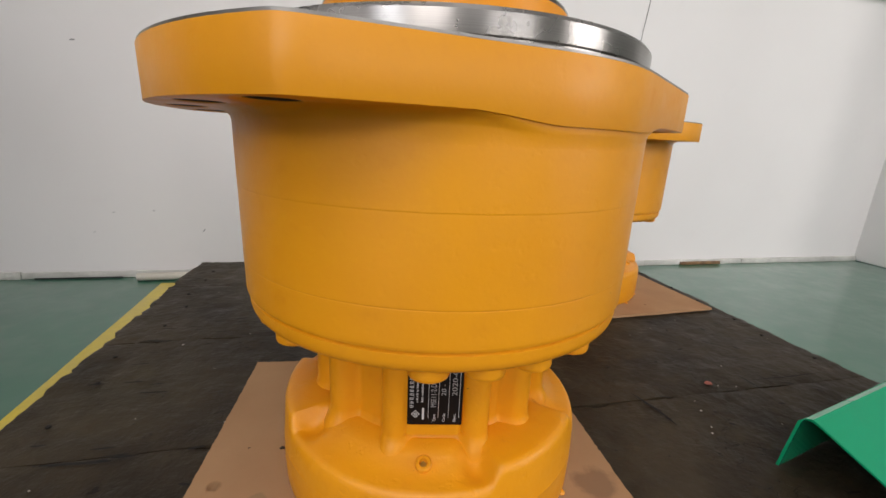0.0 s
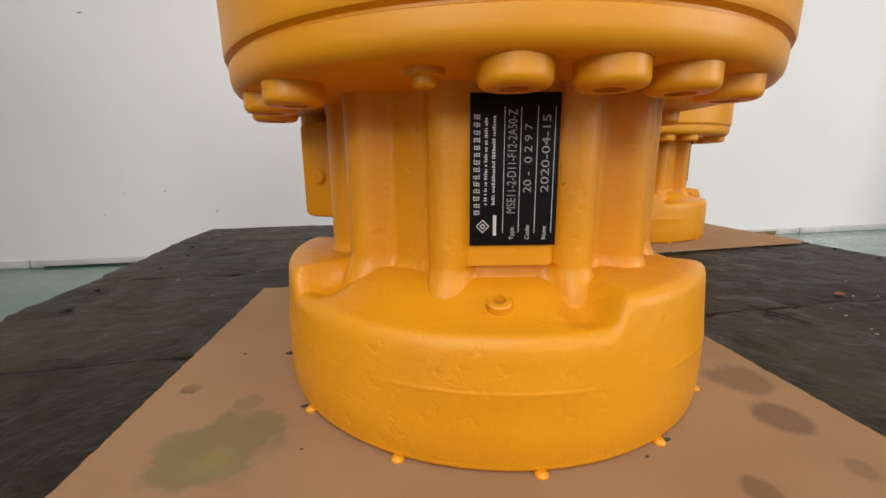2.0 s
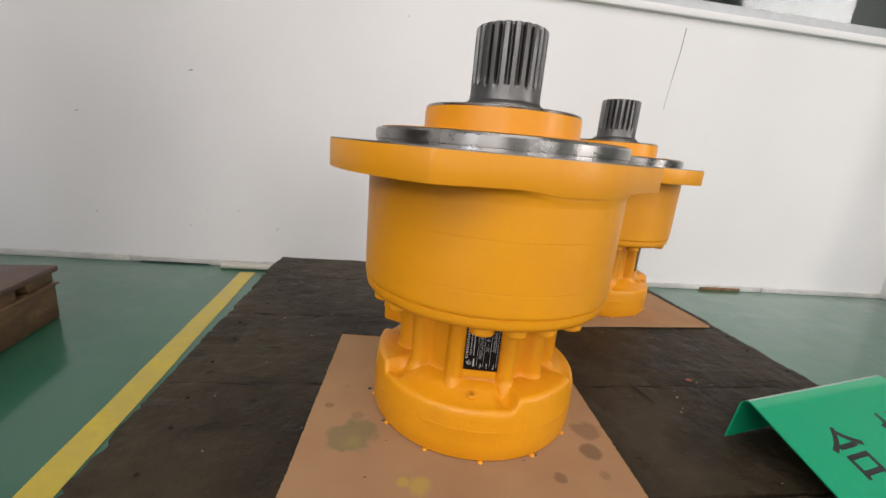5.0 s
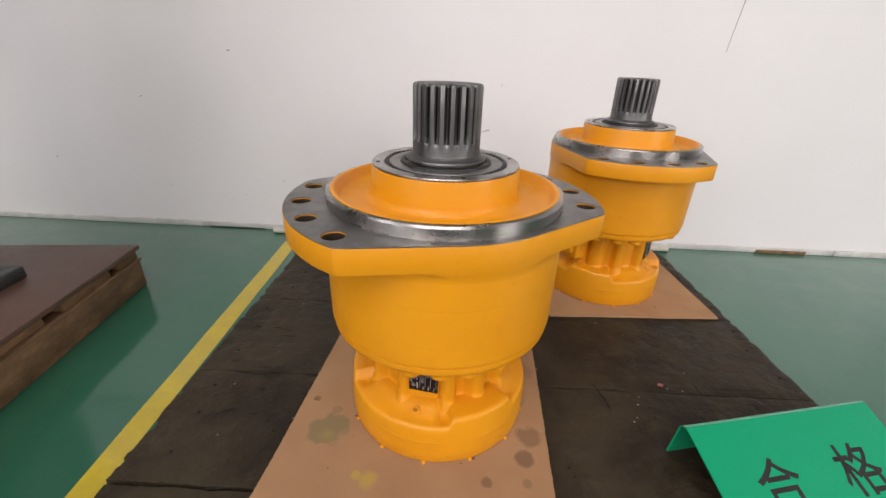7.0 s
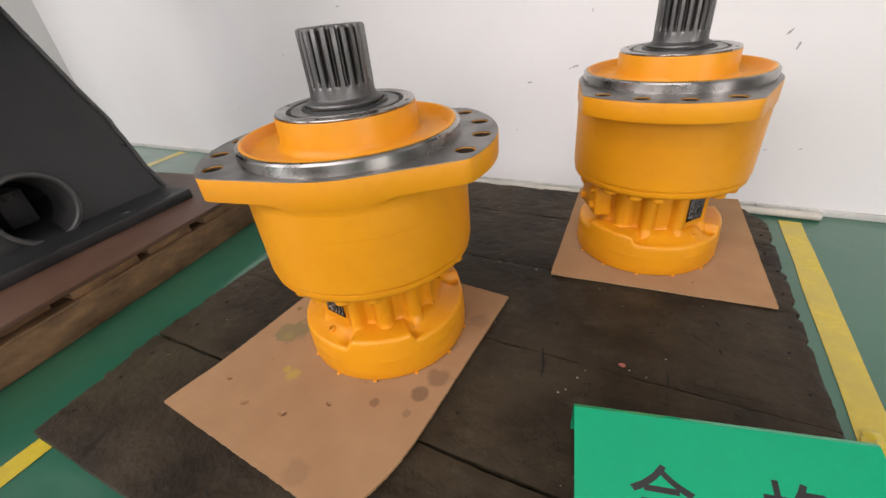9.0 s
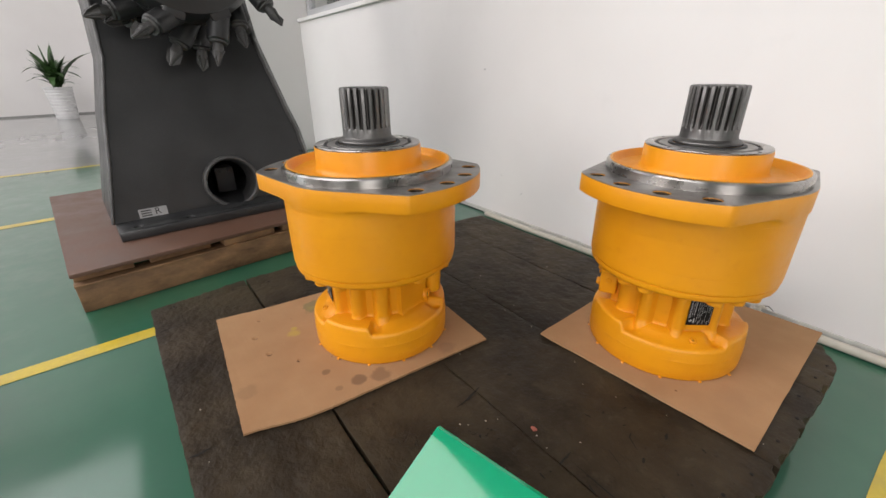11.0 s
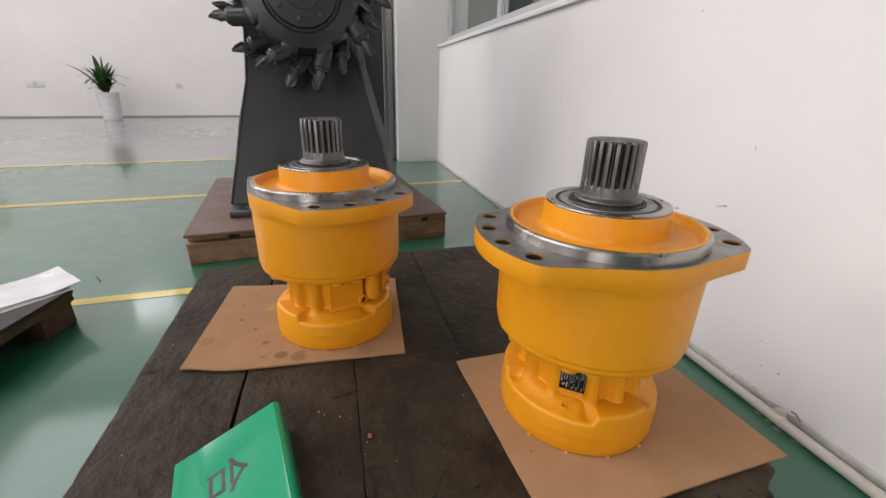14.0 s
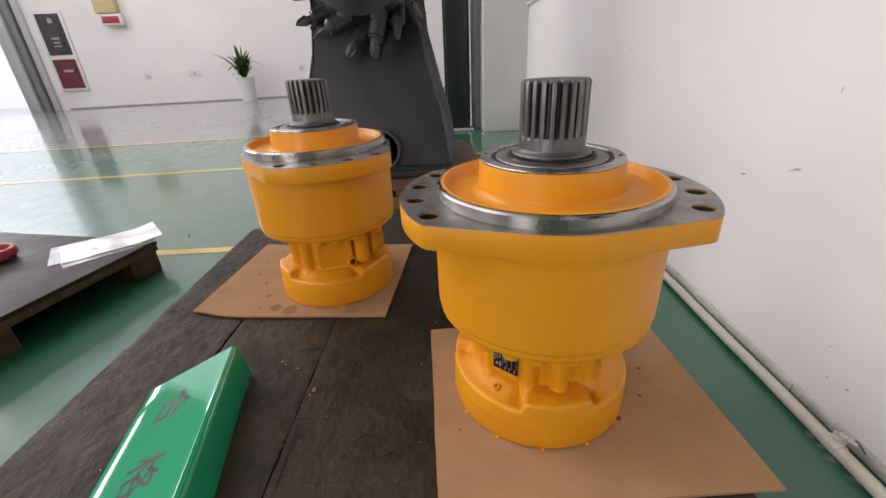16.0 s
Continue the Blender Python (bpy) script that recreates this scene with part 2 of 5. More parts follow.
def glass(name, color=(0.9, 0.95, 0.93)):
    m, nt, b = nodes_of(name)
    b.inputs["Base Color"].default_value = (*color, 1)
    b.inputs["Transmission Weight"].default_value = 1.0
    b.inputs["Roughness"].default_value = 0.02
    return m


YELLOW = yellow_paint("yellow_paint", 0.10)
YELLOW_CAST = yellow_paint("yellow_paint_on_casting", 0.38)
STEEL = turned_steel("turned_steel", (0.44, 0.42, 0.40), 0.27, 0.22, 0.85)
FACE_STEEL = turned_steel("ground_steel_face", (0.40, 0.385, 0.37), 0.42)
SHAFT_STEEL = turned_steel("shaft_steel", (0.20, 0.195, 0.19), 0.46, 0.4)
GROOVE_STEEL = turned_steel("oily_shaded_groove", (0.060, 0.056, 0.053), 0.45, 0.3)
BLACK = surface("black_rubber", (0.012, 0.012, 0.012), 0.5)
PLATE_BLACK = surface("black_anodised_plate", (0.006, 0.006, 0.007), 0.5, bump=0.05)
PLATE_BLACK.node_tree.nodes["Principled BSDF"].inputs["Specular IOR Level"].default_value = 0.15
PLATE_PRINT = surface("pale_print", (0.34, 0.34, 0.34), 0.5, bump=0)
PLATE_WHITE = surface("white_print", (0.62, 0.62, 0.62), 0.5, bump=0)
DARK_HOLE = surface("oily_shaded_brown", (0.035, 0.022, 0.011), 0.5)
BRASS = surface("plug_metal", (0.55, 0.33, 0.07), 0.38, metal=0.6)
STAINS = (
    (-0.135, -0.075, 0.004, 0.025, (0.17, 0.15, 0.075), 0.70, 0.22), (-0.132, -0.084, 0.004, 0.012, (0.30, 0.26, 0.07), 0.40, 0.8),
    (-0.131, -0.044, 0.004, 0.007, (0.22, 0.155, 0.085), 0.6, 0.3), (-0.163, -0.026, 0.004, 0.006, (0.17, 0.10, 0.05), 0.5, 0.3),
    (0.120, -0.070, 0.004, 0.018, (0.16, 0.095, 0.058), 0.6, 0.35), (0.109, -0.103, 0.004, 0.013, (0.15, 0.09, 0.055), 0.7, 0.3),
    (0.107, -0.133, 0.004, 0.007, (0.18, 0.11, 0.065), 0.5, 0.4), (0.061, -0.135, 0.004, 0.008, (0.16, 0.095, 0.055), 0.65, 0.35),
    (0.128, 0.050, 0.004, 0.018, (0.22, 0.13, 0.08), 0.5, 0.4))
# stains first; the last four put the dents' shade into the colour
STAINS_AND_DENT_SHADE = (
    (0.106, -0.013, 0.004, 0.014, (0.21, 0.125, 0.075), 0.45, 0.5), (-0.072, -0.139, 0.004, 0.013, (0.45, 0.33, 0.06), 0.6, 0.5),
    (-0.085, -0.135, 0.004, 0.007, (0.44, 0.34, 0.05), 0.6, 0.4), (0.033, -0.244, 0.004, 0.017, (0.26, 0.155, 0.085), 0.55, 0.35),
    (-0.035, -0.193, 0.004, 0.0040, (0.13, 0.07, 0.04), 0.95, 0.35), (-0.095, -0.199, 0.004, 0.0040, (0.22, 0.125, 0.07), 0.9, 0.35),
    (0.010, -0.160, 0.004, 0.0032, (0.15, 0.08, 0.045), 0.95, 0.35), (-0.149, -0.179, 0.004, 0.0036, (0.21, 0.12, 0.065), 0.9, 0.35))
# this sheet's base colour is set slightly darker than the other's
CARD_A = cardboard("stained_cardboard", STAINS + STAINS_AND_DENT_SHADE, 0.92)
CARD_B = cardboard("clean_cardboard", (
    (0.310, 0.518, 0.004, 0.0034, (0.12, 0.055, 0.03), 0.95, 0.35), (0.363, 0.497, 0.004, 0.0034, (0.12, 0.055, 0.03), 0.95, 0.35),
    (0.400, 0.454, 0.004, 0.0038, (0.14, 0.045, 0.03), 0.95, 0.35), (0.230, 0.300, 0.004, 0.0026, (0.16, 0.07, 0.03), 0.8, 0.5),
    (0.411, 0.250, 0.004, 0.0024, (0.15, 0.07, 0.03), 0.8, 0.5), (0.47, 0.30, 0.004, 0.035, (0.30, 0.175, 0.10), 0.3, 0.8)))
WOOD = grimy_wood()
FLOOR_MAT = epoxy_floor("green_epoxy", (0.011, 0.100, 0.055), (0.018, 0.127, 0.071), (0.050, 0.155, 0.100),
                        [(x, y, FLOOR, r, (0.34, 0.36, 0.32), 0.75, 0.9) for x, y, r in ((0.332, 0.793, 0.008), (0.352, 0.792, 0.007), (0.373, 0.790, 0.010), (0.407, 0.796, 0.012), (0.444, 0.808, 0.004), (0.483, 0.803, 0.004), (0.518, 0.808, 0.007))])
WALKWAY = epoxy_floor("grey_epoxy", (0.20, 0.205, 0.205), (0.25, 0.255, 0.25), (0.29, 0.295, 0.29))
WALL_MAT = wall_paint()
LINE_PAINT = surface("yellow_line_paint", (0.62, 0.47, 0.02), 0.45, var=0.2, scale=14, grain=90, bump=0.1, tint=(0.48, 0.36, 0.03), coat=0.8, coat_rough=0.07)
SKIRT = surface("dirty_white_skirting", (0.62, 0.61, 0.57), 0.6, var=0.22, scale=20, grain=120)
PIPE = surface("cream_plastic_pipe", (0.60, 0.56, 0.48), 0.42, var=0.12, scale=16)
PLY_TOP = surface("red_brown_ply_face", (0.126, 0.065, 0.043), 0.46, var=0.26, scale=9, grain=140, bump=0.25, dist=0.002)
PLY_DARK = surface("dark_brown_ply_face", (0.030, 0.017, 0.014), 0.5, var=0.22, scale=9, grain=140, bump=0.25, dist=0.002)
# raw pallet wood darkened: the low pallet's shade is put into the colour
SHADED_WOOD = surface("shaded_pallet_wood", (0.125, 0.074, 0.040), 0.7, var=0.35, scale=20, grain=120, bump=0.4, dist=0.003, tint=(0.040, 0.022, 0.012), stretch=(2.0, 0.6, 1.6))
RAW_WOOD = surface("raw_pallet_wood", (0.255, 0.145, 0.068), 0.7, var=0.35, scale=20, grain=120, bump=0.4, dist=0.003, tint=(0.075, 0.036, 0.016), stretch=(2.0, 0.6, 1.6))
MACHINE = surface("dark_grey_machine_paint", (0.027, 0.028, 0.029), 0.38, var=0.25, scale=7, grain=220, bump=0.2, dist=0.002)
MACHINE_WORN = surface("worn_grey_steel", (0.070, 0.069, 0.068), 0.42, var=0.3, scale=30, grain=200, bump=0.3, dist=0.002)
LABEL_GREY = surface("grey_sticker", (0.36, 0.36, 0.36), 0.5, bump=0)
GOUGE = surface("gouge_black", (0.006, 0.0045, 0.0035), 0.9)
INK = surface("black_ink", (0.012, 0.012, 0.012), 0.5, bump=0)
GREEN_SHEET = surface("green_acrylic_sheet", (0.002, 0.32, 0.150), 0.07, var=0.05, scale=6, bump=0.006, rough_var=0.03, coat=0.5)
GREEN_SHEET.node_tree.nodes["Principled BSDF"].inputs["Specular IOR Level"].default_value = 0.5
FRAME_GREY = surface("grey_aluminium_frame", (0.50, 0.51, 0.52), 0.4, var=0.1)
DARK_PANEL = surface("dark_green_grey_panel", (0.021, 0.026, 0.024), 0.4, var=0.2)
POT_WHITE = surface("white_plastic_pot", (0.68, 0.68, 0.68), 0.4, var=0.08)
LEAF = surface("plant_leaf", (0.055, 0.120, 0.036), 0.4, var=0.35, scale=12, bump=0.1)
SOIL = surface("potting_soil", (0.05, 0.035, 0.022), 0.9)
PAPER = surface("white_sleeve", (0.74, 0.75, 0.76), 0.22, var=0.07, scale=14, bump=0.12, dist=0.003)
RED = surface("red_plastic", (0.36, 0.03, 0.04), 0.4)
CHIP = surface("red_paint_chip", (0.33, 0.10, 0.07), 0.7)
GRIT = surface("pale_grit", (0.42, 0.38, 0.33), 0.8, bump=0)
POSTER_DARK = surface("dark_notice", (0.055, 0.05, 0.06), 0.35, var=0.3, scale=6)
POSTER_RED = surface("dark_red_notice", (0.16, 0.035, 0.05), 0.35, var=0.3, scale=6)
BOX_CREAM = surface("cream_box", (0.55, 0.46, 0.22), 0.5)
POST_GREY = surface("grey_post_paint", (0.22, 0.22, 0.22), 0.45, var=0.1)
# on the unseen walls and ceiling this grey holds down bounce and reflections
HALL_GREY = surface("grey_hall_paint", (0.30, 0.30, 0.29), 0.75, var=0.1, scale=3)
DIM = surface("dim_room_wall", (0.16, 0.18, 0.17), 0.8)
GLASS = glass("window_glass")
# glowing backdrop that stands in for the daylight outside, stronger higher up
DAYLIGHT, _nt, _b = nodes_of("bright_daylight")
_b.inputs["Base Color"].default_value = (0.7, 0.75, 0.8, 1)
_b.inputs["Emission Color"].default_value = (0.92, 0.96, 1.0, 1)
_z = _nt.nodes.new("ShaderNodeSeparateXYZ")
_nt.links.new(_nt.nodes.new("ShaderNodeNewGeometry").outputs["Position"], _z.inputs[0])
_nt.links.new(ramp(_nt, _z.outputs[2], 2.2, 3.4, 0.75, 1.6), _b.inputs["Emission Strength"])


# ---- mesh helpers ----
def link(name, bm, mat, parent=None, label="", smooth=35):
    me = bpy.data.meshes.new(name)
    bmesh.ops.recalc_face_normals(bm, faces=bm.faces)
    bm.to_mesh(me)
    bm.free()
    for m in mat if isinstance(mat, (list, tuple)) else (mat,):
        me.materials.append(m)
    if smooth:
        me.polygons.foreach_set("use_smooth", [True] * len(me.polygons))
        me.set_sharp_from_angle(angle=radians(smooth))
    ob = new(name, me)
    if parent:
        ob.parent = parent
    if label:
        ob["label"] = label
    return ob


def part(name, bm, material, parent, label="", smooth=35):
    return link(name, bm, material, parent, label, smooth)


def thing(name, label, category, group="", at=(0, 0, 0), turn=0.0):
    ob = new(name)
    ob.empty_display_size = 0.05
    ob.matrix_world = pose(*at, 0, 0, turn)
    return tagged(ob, label, category, group)


def setting(name, bm, mat, label="", smooth=35):
    return tagged(link(name, bm, mat, None, "", smooth), label, kind="structure")


def bevel(bm, width, segments=2, angle=40):
    edges = [e for e in bm.edges if len(e.link_faces) == 2 and e.calc_face_angle(0) > radians(angle)]
    bmesh.ops.bevel(bm, geom=edges, offset=width, segments=segments, affect="EDGES", profile=0.5, clamp_overlap=True)


def box(x0, x1, y0, y1, z0, z1, edge=0.0, bm=None, m=None):
    own = bmesh.new()
    bmesh.ops.create_cube(own, size=1.0)
    for v in own.verts:
        v.co = Vector(((x0 + x1) / 2 + v.co.x * (x1 - x0), (y0 + y1) / 2 + v.co.y * (y1 - y0), (z0 + z1) / 2 + v.co.z * (z1 - z0)))
    if edge:
        bevel(own, edge)
    if m:
        own.transform(m)
    return merged(bm, own)


def merged(bm, own):
    if bm is None:
        return own
    me = bpy.data.meshes.new("t")
    own.to_mesh(me)
    own.free()
    bm.from_mesh(me)
    bpy.data.meshes.remove(me)
    return bm


def lathe(rows, seg=96, bm=None, m=None):
    """A body turned about z from rows of (radius, height); closed where the radius is 0."""
    own = bmesh.new()
    rings = []
    for r, z in rows:
        if r <= 1e-6:
            rings.append([own.verts.new((0, 0, z))])
        else:
            rings.append([own.verts.new((r * math.cos(2 * math.pi * i / seg), r * math.sin(2 * math.pi * i / seg), z)) for i in range(seg)])
    for a, b in zip(rings, rings[1:]):
        for i in range(seg):
            j = (i + 1) % seg
            if len(a) == 1 and len(b) == 1:
                continue
            if len(a) == 1:
                own.faces.new((a[0], b[j], b[i]))
            elif len(b) == 1:
                own.faces.new((a[i], a[j], b[0]))
            else:
                own.faces.new((a[i], a[j], b[j], b[i]))
    if m:
        own.transform(m)
    return merged(bm, own)


def disc_rod(p, q, r, seg=20, edge=0.0, bm=None, r2=None):
    """A closed rod from p to q."""
    p, q = Vector(p), Vector(q)
    h = (q - p).length
    r2 = r if r2 is None else r2
    e = edge
    rows = [(0, 0), (r - e, 0), (r, e), (r2, h - e), (r2 - e, h), (0, h)] if e else [(0, 0), (r, 0), (r2, h), (0, h)]
    turn = (q - p).to_track_quat("Z", "Y").to_matrix().to_4x4()
    return lathe(rows, seg, bm, Matrix.Translation(p) @ turn)


def prism(outline, z0, z1, holes=(), edge=0.0):
    """A plate from an outline of (x, y), with holes of (x, y, radius) through it."""
    bm = bmesh.new()
    loops = [list(outline)] + [[(x + r * math.cos(2 * math.pi * i / 20), y + r * math.sin(2 * math.pi * i / 20)) for i in range(20)] for x, y, r in holes]
    tops, bottoms = [], []
    for lp in loops:
        tops.append([bm.verts.new((x, y, z1)) for x, y in lp])
        bottoms.append([bm.verts.new((x, y, z0)) for x, y in lp])
    for rings in (tops, bottoms):
        edges = []
        for ring in rings:
            edges += [bm.edges.new((ring[i], ring[(i + 1) % len(ring)])) for i in range(len(ring))]
        if holes:
            bmesh.ops.triangle_fill(bm, use_beauty=True, use_dissolve=False, edges=edges)
        else:
            bm.faces.new(rings[0])
    for a, b in zip(tops, bottoms):
        for i in range(len(a)):
            j = (i + 1) % len(a)
            bm.faces.new((a[i], a[j], b[j], b[i]))
    bmesh.ops.recalc_face_normals(bm, faces=bm.faces)
    if edge:
        bevel(bm, edge)
    return bm


def text_mesh(body, size, m, bm=None, squeeze=1.0, bold=0.0):
    cu = bpy.data.curves.new("t", "FONT")
    cu.body, cu.size, cu.extrude, cu.align_x, cu.align_y = body, size, 0.00006, "LEFT", "CENTER"
    cu.resolution_u, cu.offset = 3, bold
    ob = bpy.data.objects.new("t", cu)
    scene.collection.objects.link(ob)
    bpy.context.view_layer.update()
    me = bpy.data.meshes.new_from_object(ob.evaluated_get(bpy.context.evaluated_depsgraph_get()))
    own = bmesh.new()
    own.from_mesh(me)
    own.transform(m @ Matrix.Diagonal((squeeze, 1, 1, 1)))
    bpy.data.objects.remove(ob)
    bpy.data.curves.remove(cu)
    bpy.data.meshes.remove(me)
    return merged(bm, own)


def sweep(points, r, seg=10, bm=None):
    """A tube along points."""
    own = bmesh.new()
    pts = [Vector(p) for p in points]
    rings = []
    for i, p in enumerate(pts):
        d = (pts[min(i + 1, len(pts) - 1)] - pts[max(i - 1, 0)]).normalized()
        q = d.to_track_quat("Z", "Y")
        rings.append([own.verts.new(p + q @ Vector((r * math.cos(2 * math.pi * k / seg), r * math.sin(2 * math.pi * k / seg), 0))) for k in range(seg)])
    for a, b in zip(rings, rings[1:]):
        for k in range(seg):
            own.faces.new((a[k], a[(k + 1) % seg], b[(k + 1) % seg], b[k]))
    own.faces.new(rings[0])
    own.faces.new(rings[-1])
    return merged(bm, own)


# ---- large structure ----
# the north wall stands slightly askew to the pallet
NORTH = Matrix.Rotation(-0.0074, 4, "Z")
# the west wall runs askew; y runs along it, x out of it
FAR = Matrix.Translation((-7.8126, 0, 0)) @ Matrix.Rotation(radians(8.783), 4, "Z")


def north(ob):
    ob.matrix_world = NORTH @ ob.matrix_world
    return ob


def far(ob):
    ob.matrix_world = FAR @ ob.matrix_world
    return ob


def build_room():
    setting("floor", box(WEST - 0.4, EAST + 0.4, BAY - 0.4, WALL + 2.6, FLOOR - 0.2, FLOOR), FLOOR_MAT, "glossy green epoxy workshop floor")
    bm = bmesh.new()
    for x0, x1, y0, y1 in ((WEST - 0.4, -6.4, BAY - 0.4, WALL + 2.6), (-3.7, -2.3, SOUTH - 0.4, WALL + 2.6), (-6.4, -3.7, -7.7, -5.4), (-6.4, -3.7, -1.4, WALL + 2.6), (-6.4, -4.0, BAY - 0.4, -7.7), (1.9, EAST + 0.4, SOUTH - 0.4, WALL + 2.6), (-2.3, 1.9, -1.75, WALL + 2.6), (-2.3, 1.9, SOUTH - 0.4, -6.2)):
        box(x0, x1, y0, y1, CEIL, CEIL + 0.15, 0, bm)
    setting("ceiling", bm, HALL_GREY, "unseen plain grey ceiling with two assumed roof lights")
    t = 0.22
    # north wall: a parapet under the windows, and the wall above them
    north(setting("wall_north", box(-2.57, 1.78, WALL, WALL + t, FLOOR, SILL), WALL_MAT, "scuffed white wall under the windows"))
    north(setting("wall_north_upper", box(-2.57, 1.78, WALL, WALL + t, 2.10, CEIL), WALL_MAT, "white wall over the windows"))
    north(setting("wall_north_west", box(WEST, -2.87, WALL, WALL + t, FLOOR, CEIL), WALL_MAT, "white workshop wall"))
    north(setting("wall_north_east", box(2.10, EAST, WALL, WALL + t, FLOOR, CEIL), WALL_MAT, "white workshop wall"))
    north(setting("pillar_west", box(-2.87, -2.57, 0.512, WALL + t, FLOOR, CEIL, 0.006), WALL_MAT, "white painted square pillar"))
    north(setting("pillar_east", box(1.78, 2.10, 0.560, WALL + t, FLOOR, CEIL, 0.006), WALL_MAT, "white painted square pillar"))
    north(setting("window_sill", box(-2.57, 1.78, WALL - 0.016, WALL + t, SILL, SILL + 0.022, 0.004), WALL_MAT, "white painted window sill"))
    # an added room behind the windows, its walls coloured dark to look dim
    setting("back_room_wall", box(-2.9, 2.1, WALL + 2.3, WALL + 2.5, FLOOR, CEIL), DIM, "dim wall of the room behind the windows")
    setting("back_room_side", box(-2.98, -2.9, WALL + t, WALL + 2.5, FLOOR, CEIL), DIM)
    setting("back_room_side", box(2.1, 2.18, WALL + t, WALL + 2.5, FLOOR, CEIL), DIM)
    # west wall with a high window and a wide doorway to the yard
    for y0, y1, z0, z1 in ((-7.05, -3.90, FLOOR, CEIL), (-3.20, 1.05, FLOOR, CEIL), (-3.90, -3.20, FLOOR, 3.10), (-3.90, -3.20, 3.75, CEIL), (-10.45, -7.05, 4.25, CEIL), (-11.4, -10.45, FLOOR, CEIL)):
        far(setting("wall_west", box(-t, 0, y0, y1, z0, z1), WALL_MAT, "white far workshop wall"))
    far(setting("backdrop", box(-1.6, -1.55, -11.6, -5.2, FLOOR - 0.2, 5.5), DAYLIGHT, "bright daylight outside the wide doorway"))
    # south wall, out of sight, with tall windows, and the bay beside it
    for x0, x1, z0, z1 in ((-4.3, -4.1, FLOOR, CEIL), (-4.1, -1.3, FLOOR, 2.3), (-4.1, -1.3, 4.5, CEIL), (-1.3, 1.3, FLOOR, CEIL),
                           (1.3, 1.9, FLOOR, 0.6), (1.3, 1.9, 3.0, CEIL), (1.9, 2.3, FLOOR, CEIL), (2.3, 4.4, FLOOR, 0.6), (2.3, 4.4, 3.0, CEIL), (4.4, EAST, FLOOR, CEIL)):
        setting("wall_south", box(x0, x1, SOUTH - t, SOUTH, z0, z1), HALL_GREY, "unseen grey wall added to close the hall")
    setting("wall_bay", box(-4.3, -4.3 + t, BAY, SOUTH - t, FLOOR, CEIL), HALL_GREY, "unseen grey wall added to close the hall")
    for x0, x1, z0, z1 in ((-6.9, -6.3, FLOOR, CEIL), (-6.3, -4.3, FLOOR, CEIL), (-4.3, -4.3 + t, FLOOR, CEIL)):
        setting("wall_bay", box(x0, x1, BAY - t, BAY, z0, z1), HALL_GREY, "unseen grey wall added to close the hall")
    # east wall, out of sight, with an opening for the added fill lamp
    for y0, y1, z0, z1 in ((SOUTH, -3.7, FLOOR, CEIL), (-3.7, -1.7, FLOOR, 0.6), (-3.7, -1.7, 3.0, CEIL), (-1.7, WALL, FLOOR, CEIL)):
        setting("wall_east", box(EAST, EAST + t, y0, y1, z0, z1), HALL_GREY, "unseen grey wall added to close the hall")


def build_window():
    w = north(tagged(new("window_1"), "grey framed window band over a white sill", kind="structure"))
    y = WALL + 0.06
    xs = (-2.54, -1.52, -0.41, 0.695, 1.75)
    for x in xs:
        part("mullion", box(x - 0.026, x + 0.026, y, y + 0.05, SILL + 0.075, 2.05, 0.003), FRAME_GREY, w)
    part("window_frame", box(xs[0] - 0.026, xs[-1] + 0.026, y, y + 0.05, SILL + 0.0225, SILL + 0.075, 0.003), FRAME_GREY, w)
    part("window_frame", box(xs[0] - 0.026, xs[-1] + 0.026, y, y + 0.05, 2.05, 2.10, 0.003), FRAME_GREY, w)
    for a, b in zip(xs, xs[1:]):
        pane = part("pane", box(a + 0.028, b - 0.028, y + 0.02, y + 0.026, SILL + 0.077, 2.048), GLASS, w, "clear glass pane")
        pane.visible_shadow = False
    # added dark cabinet for the unclear dark shapes behind the panes
    cb = thing("cabinet", "dark cabinet in the dim room behind the window", "cabinet", at=(1.25, WALL + 1.0, FLOOR))
    part("body", box(-0.5, 0.6, 0, 0.5, 0, 1.9, 0.01), DARK_PANEL, cb)
    part("door", box(-0.47, 0.04, -0.02, -0.002, 0.05, 1.85, 0.004), DARK_PANEL, cb)
    part("door", box(0.06, 0.57, -0.02, -0.002, 0.05, 1.85, 0.004), DARK_PANEL, cb)


def build_skirting():
    rnd = random.Random(4)
    x = -2.57
    bm = bmesh.new()
    while x < 1.78:
        w = rnd.uniform(0.18, 0.42)
        x1 = min(1.78, x + w)
        h = FLOOR + rnd.uniform(0.0165, 0.0195)
        box(x, x1 - 0.001, WALL - rnd.uniform(0.007, 0.010), WALL - 0.0015, FLOOR, h, 0.002, bm)
        x = x1
    north(setting("baseboard", bm, SKIRT, "low chipped white skirting edge"))
    north(setting("trim", box(1.005, 1.165, WALL - 0.013, WALL - 0.0105, FLOOR + 0.001, FLOOR + 0.012, 0.001), RAW_WOOD, "brown bare patch of the skirting"))
    north(setting("trim", box(-0.83, -0.64, WALL - 0.013, WALL - 0.0105, FLOOR + 0.0005, FLOOR + 0.0045, 0.001), DARK_PANEL, "dark green chipped edge of the skirting"))
    north(setting("baseboard", box(-7.8, -2.92, WALL - 0.01, WALL - 0.001, FLOOR, FLOOR + 0.02, 0.002), SKIRT, "low white skirting"))
    far(setting("baseboard", box(0.001, 0.013, -6.50, 0.80, FLOOR, FLOOR + 0.022, 0.003), HALL_GREY, "low grey skirting"))


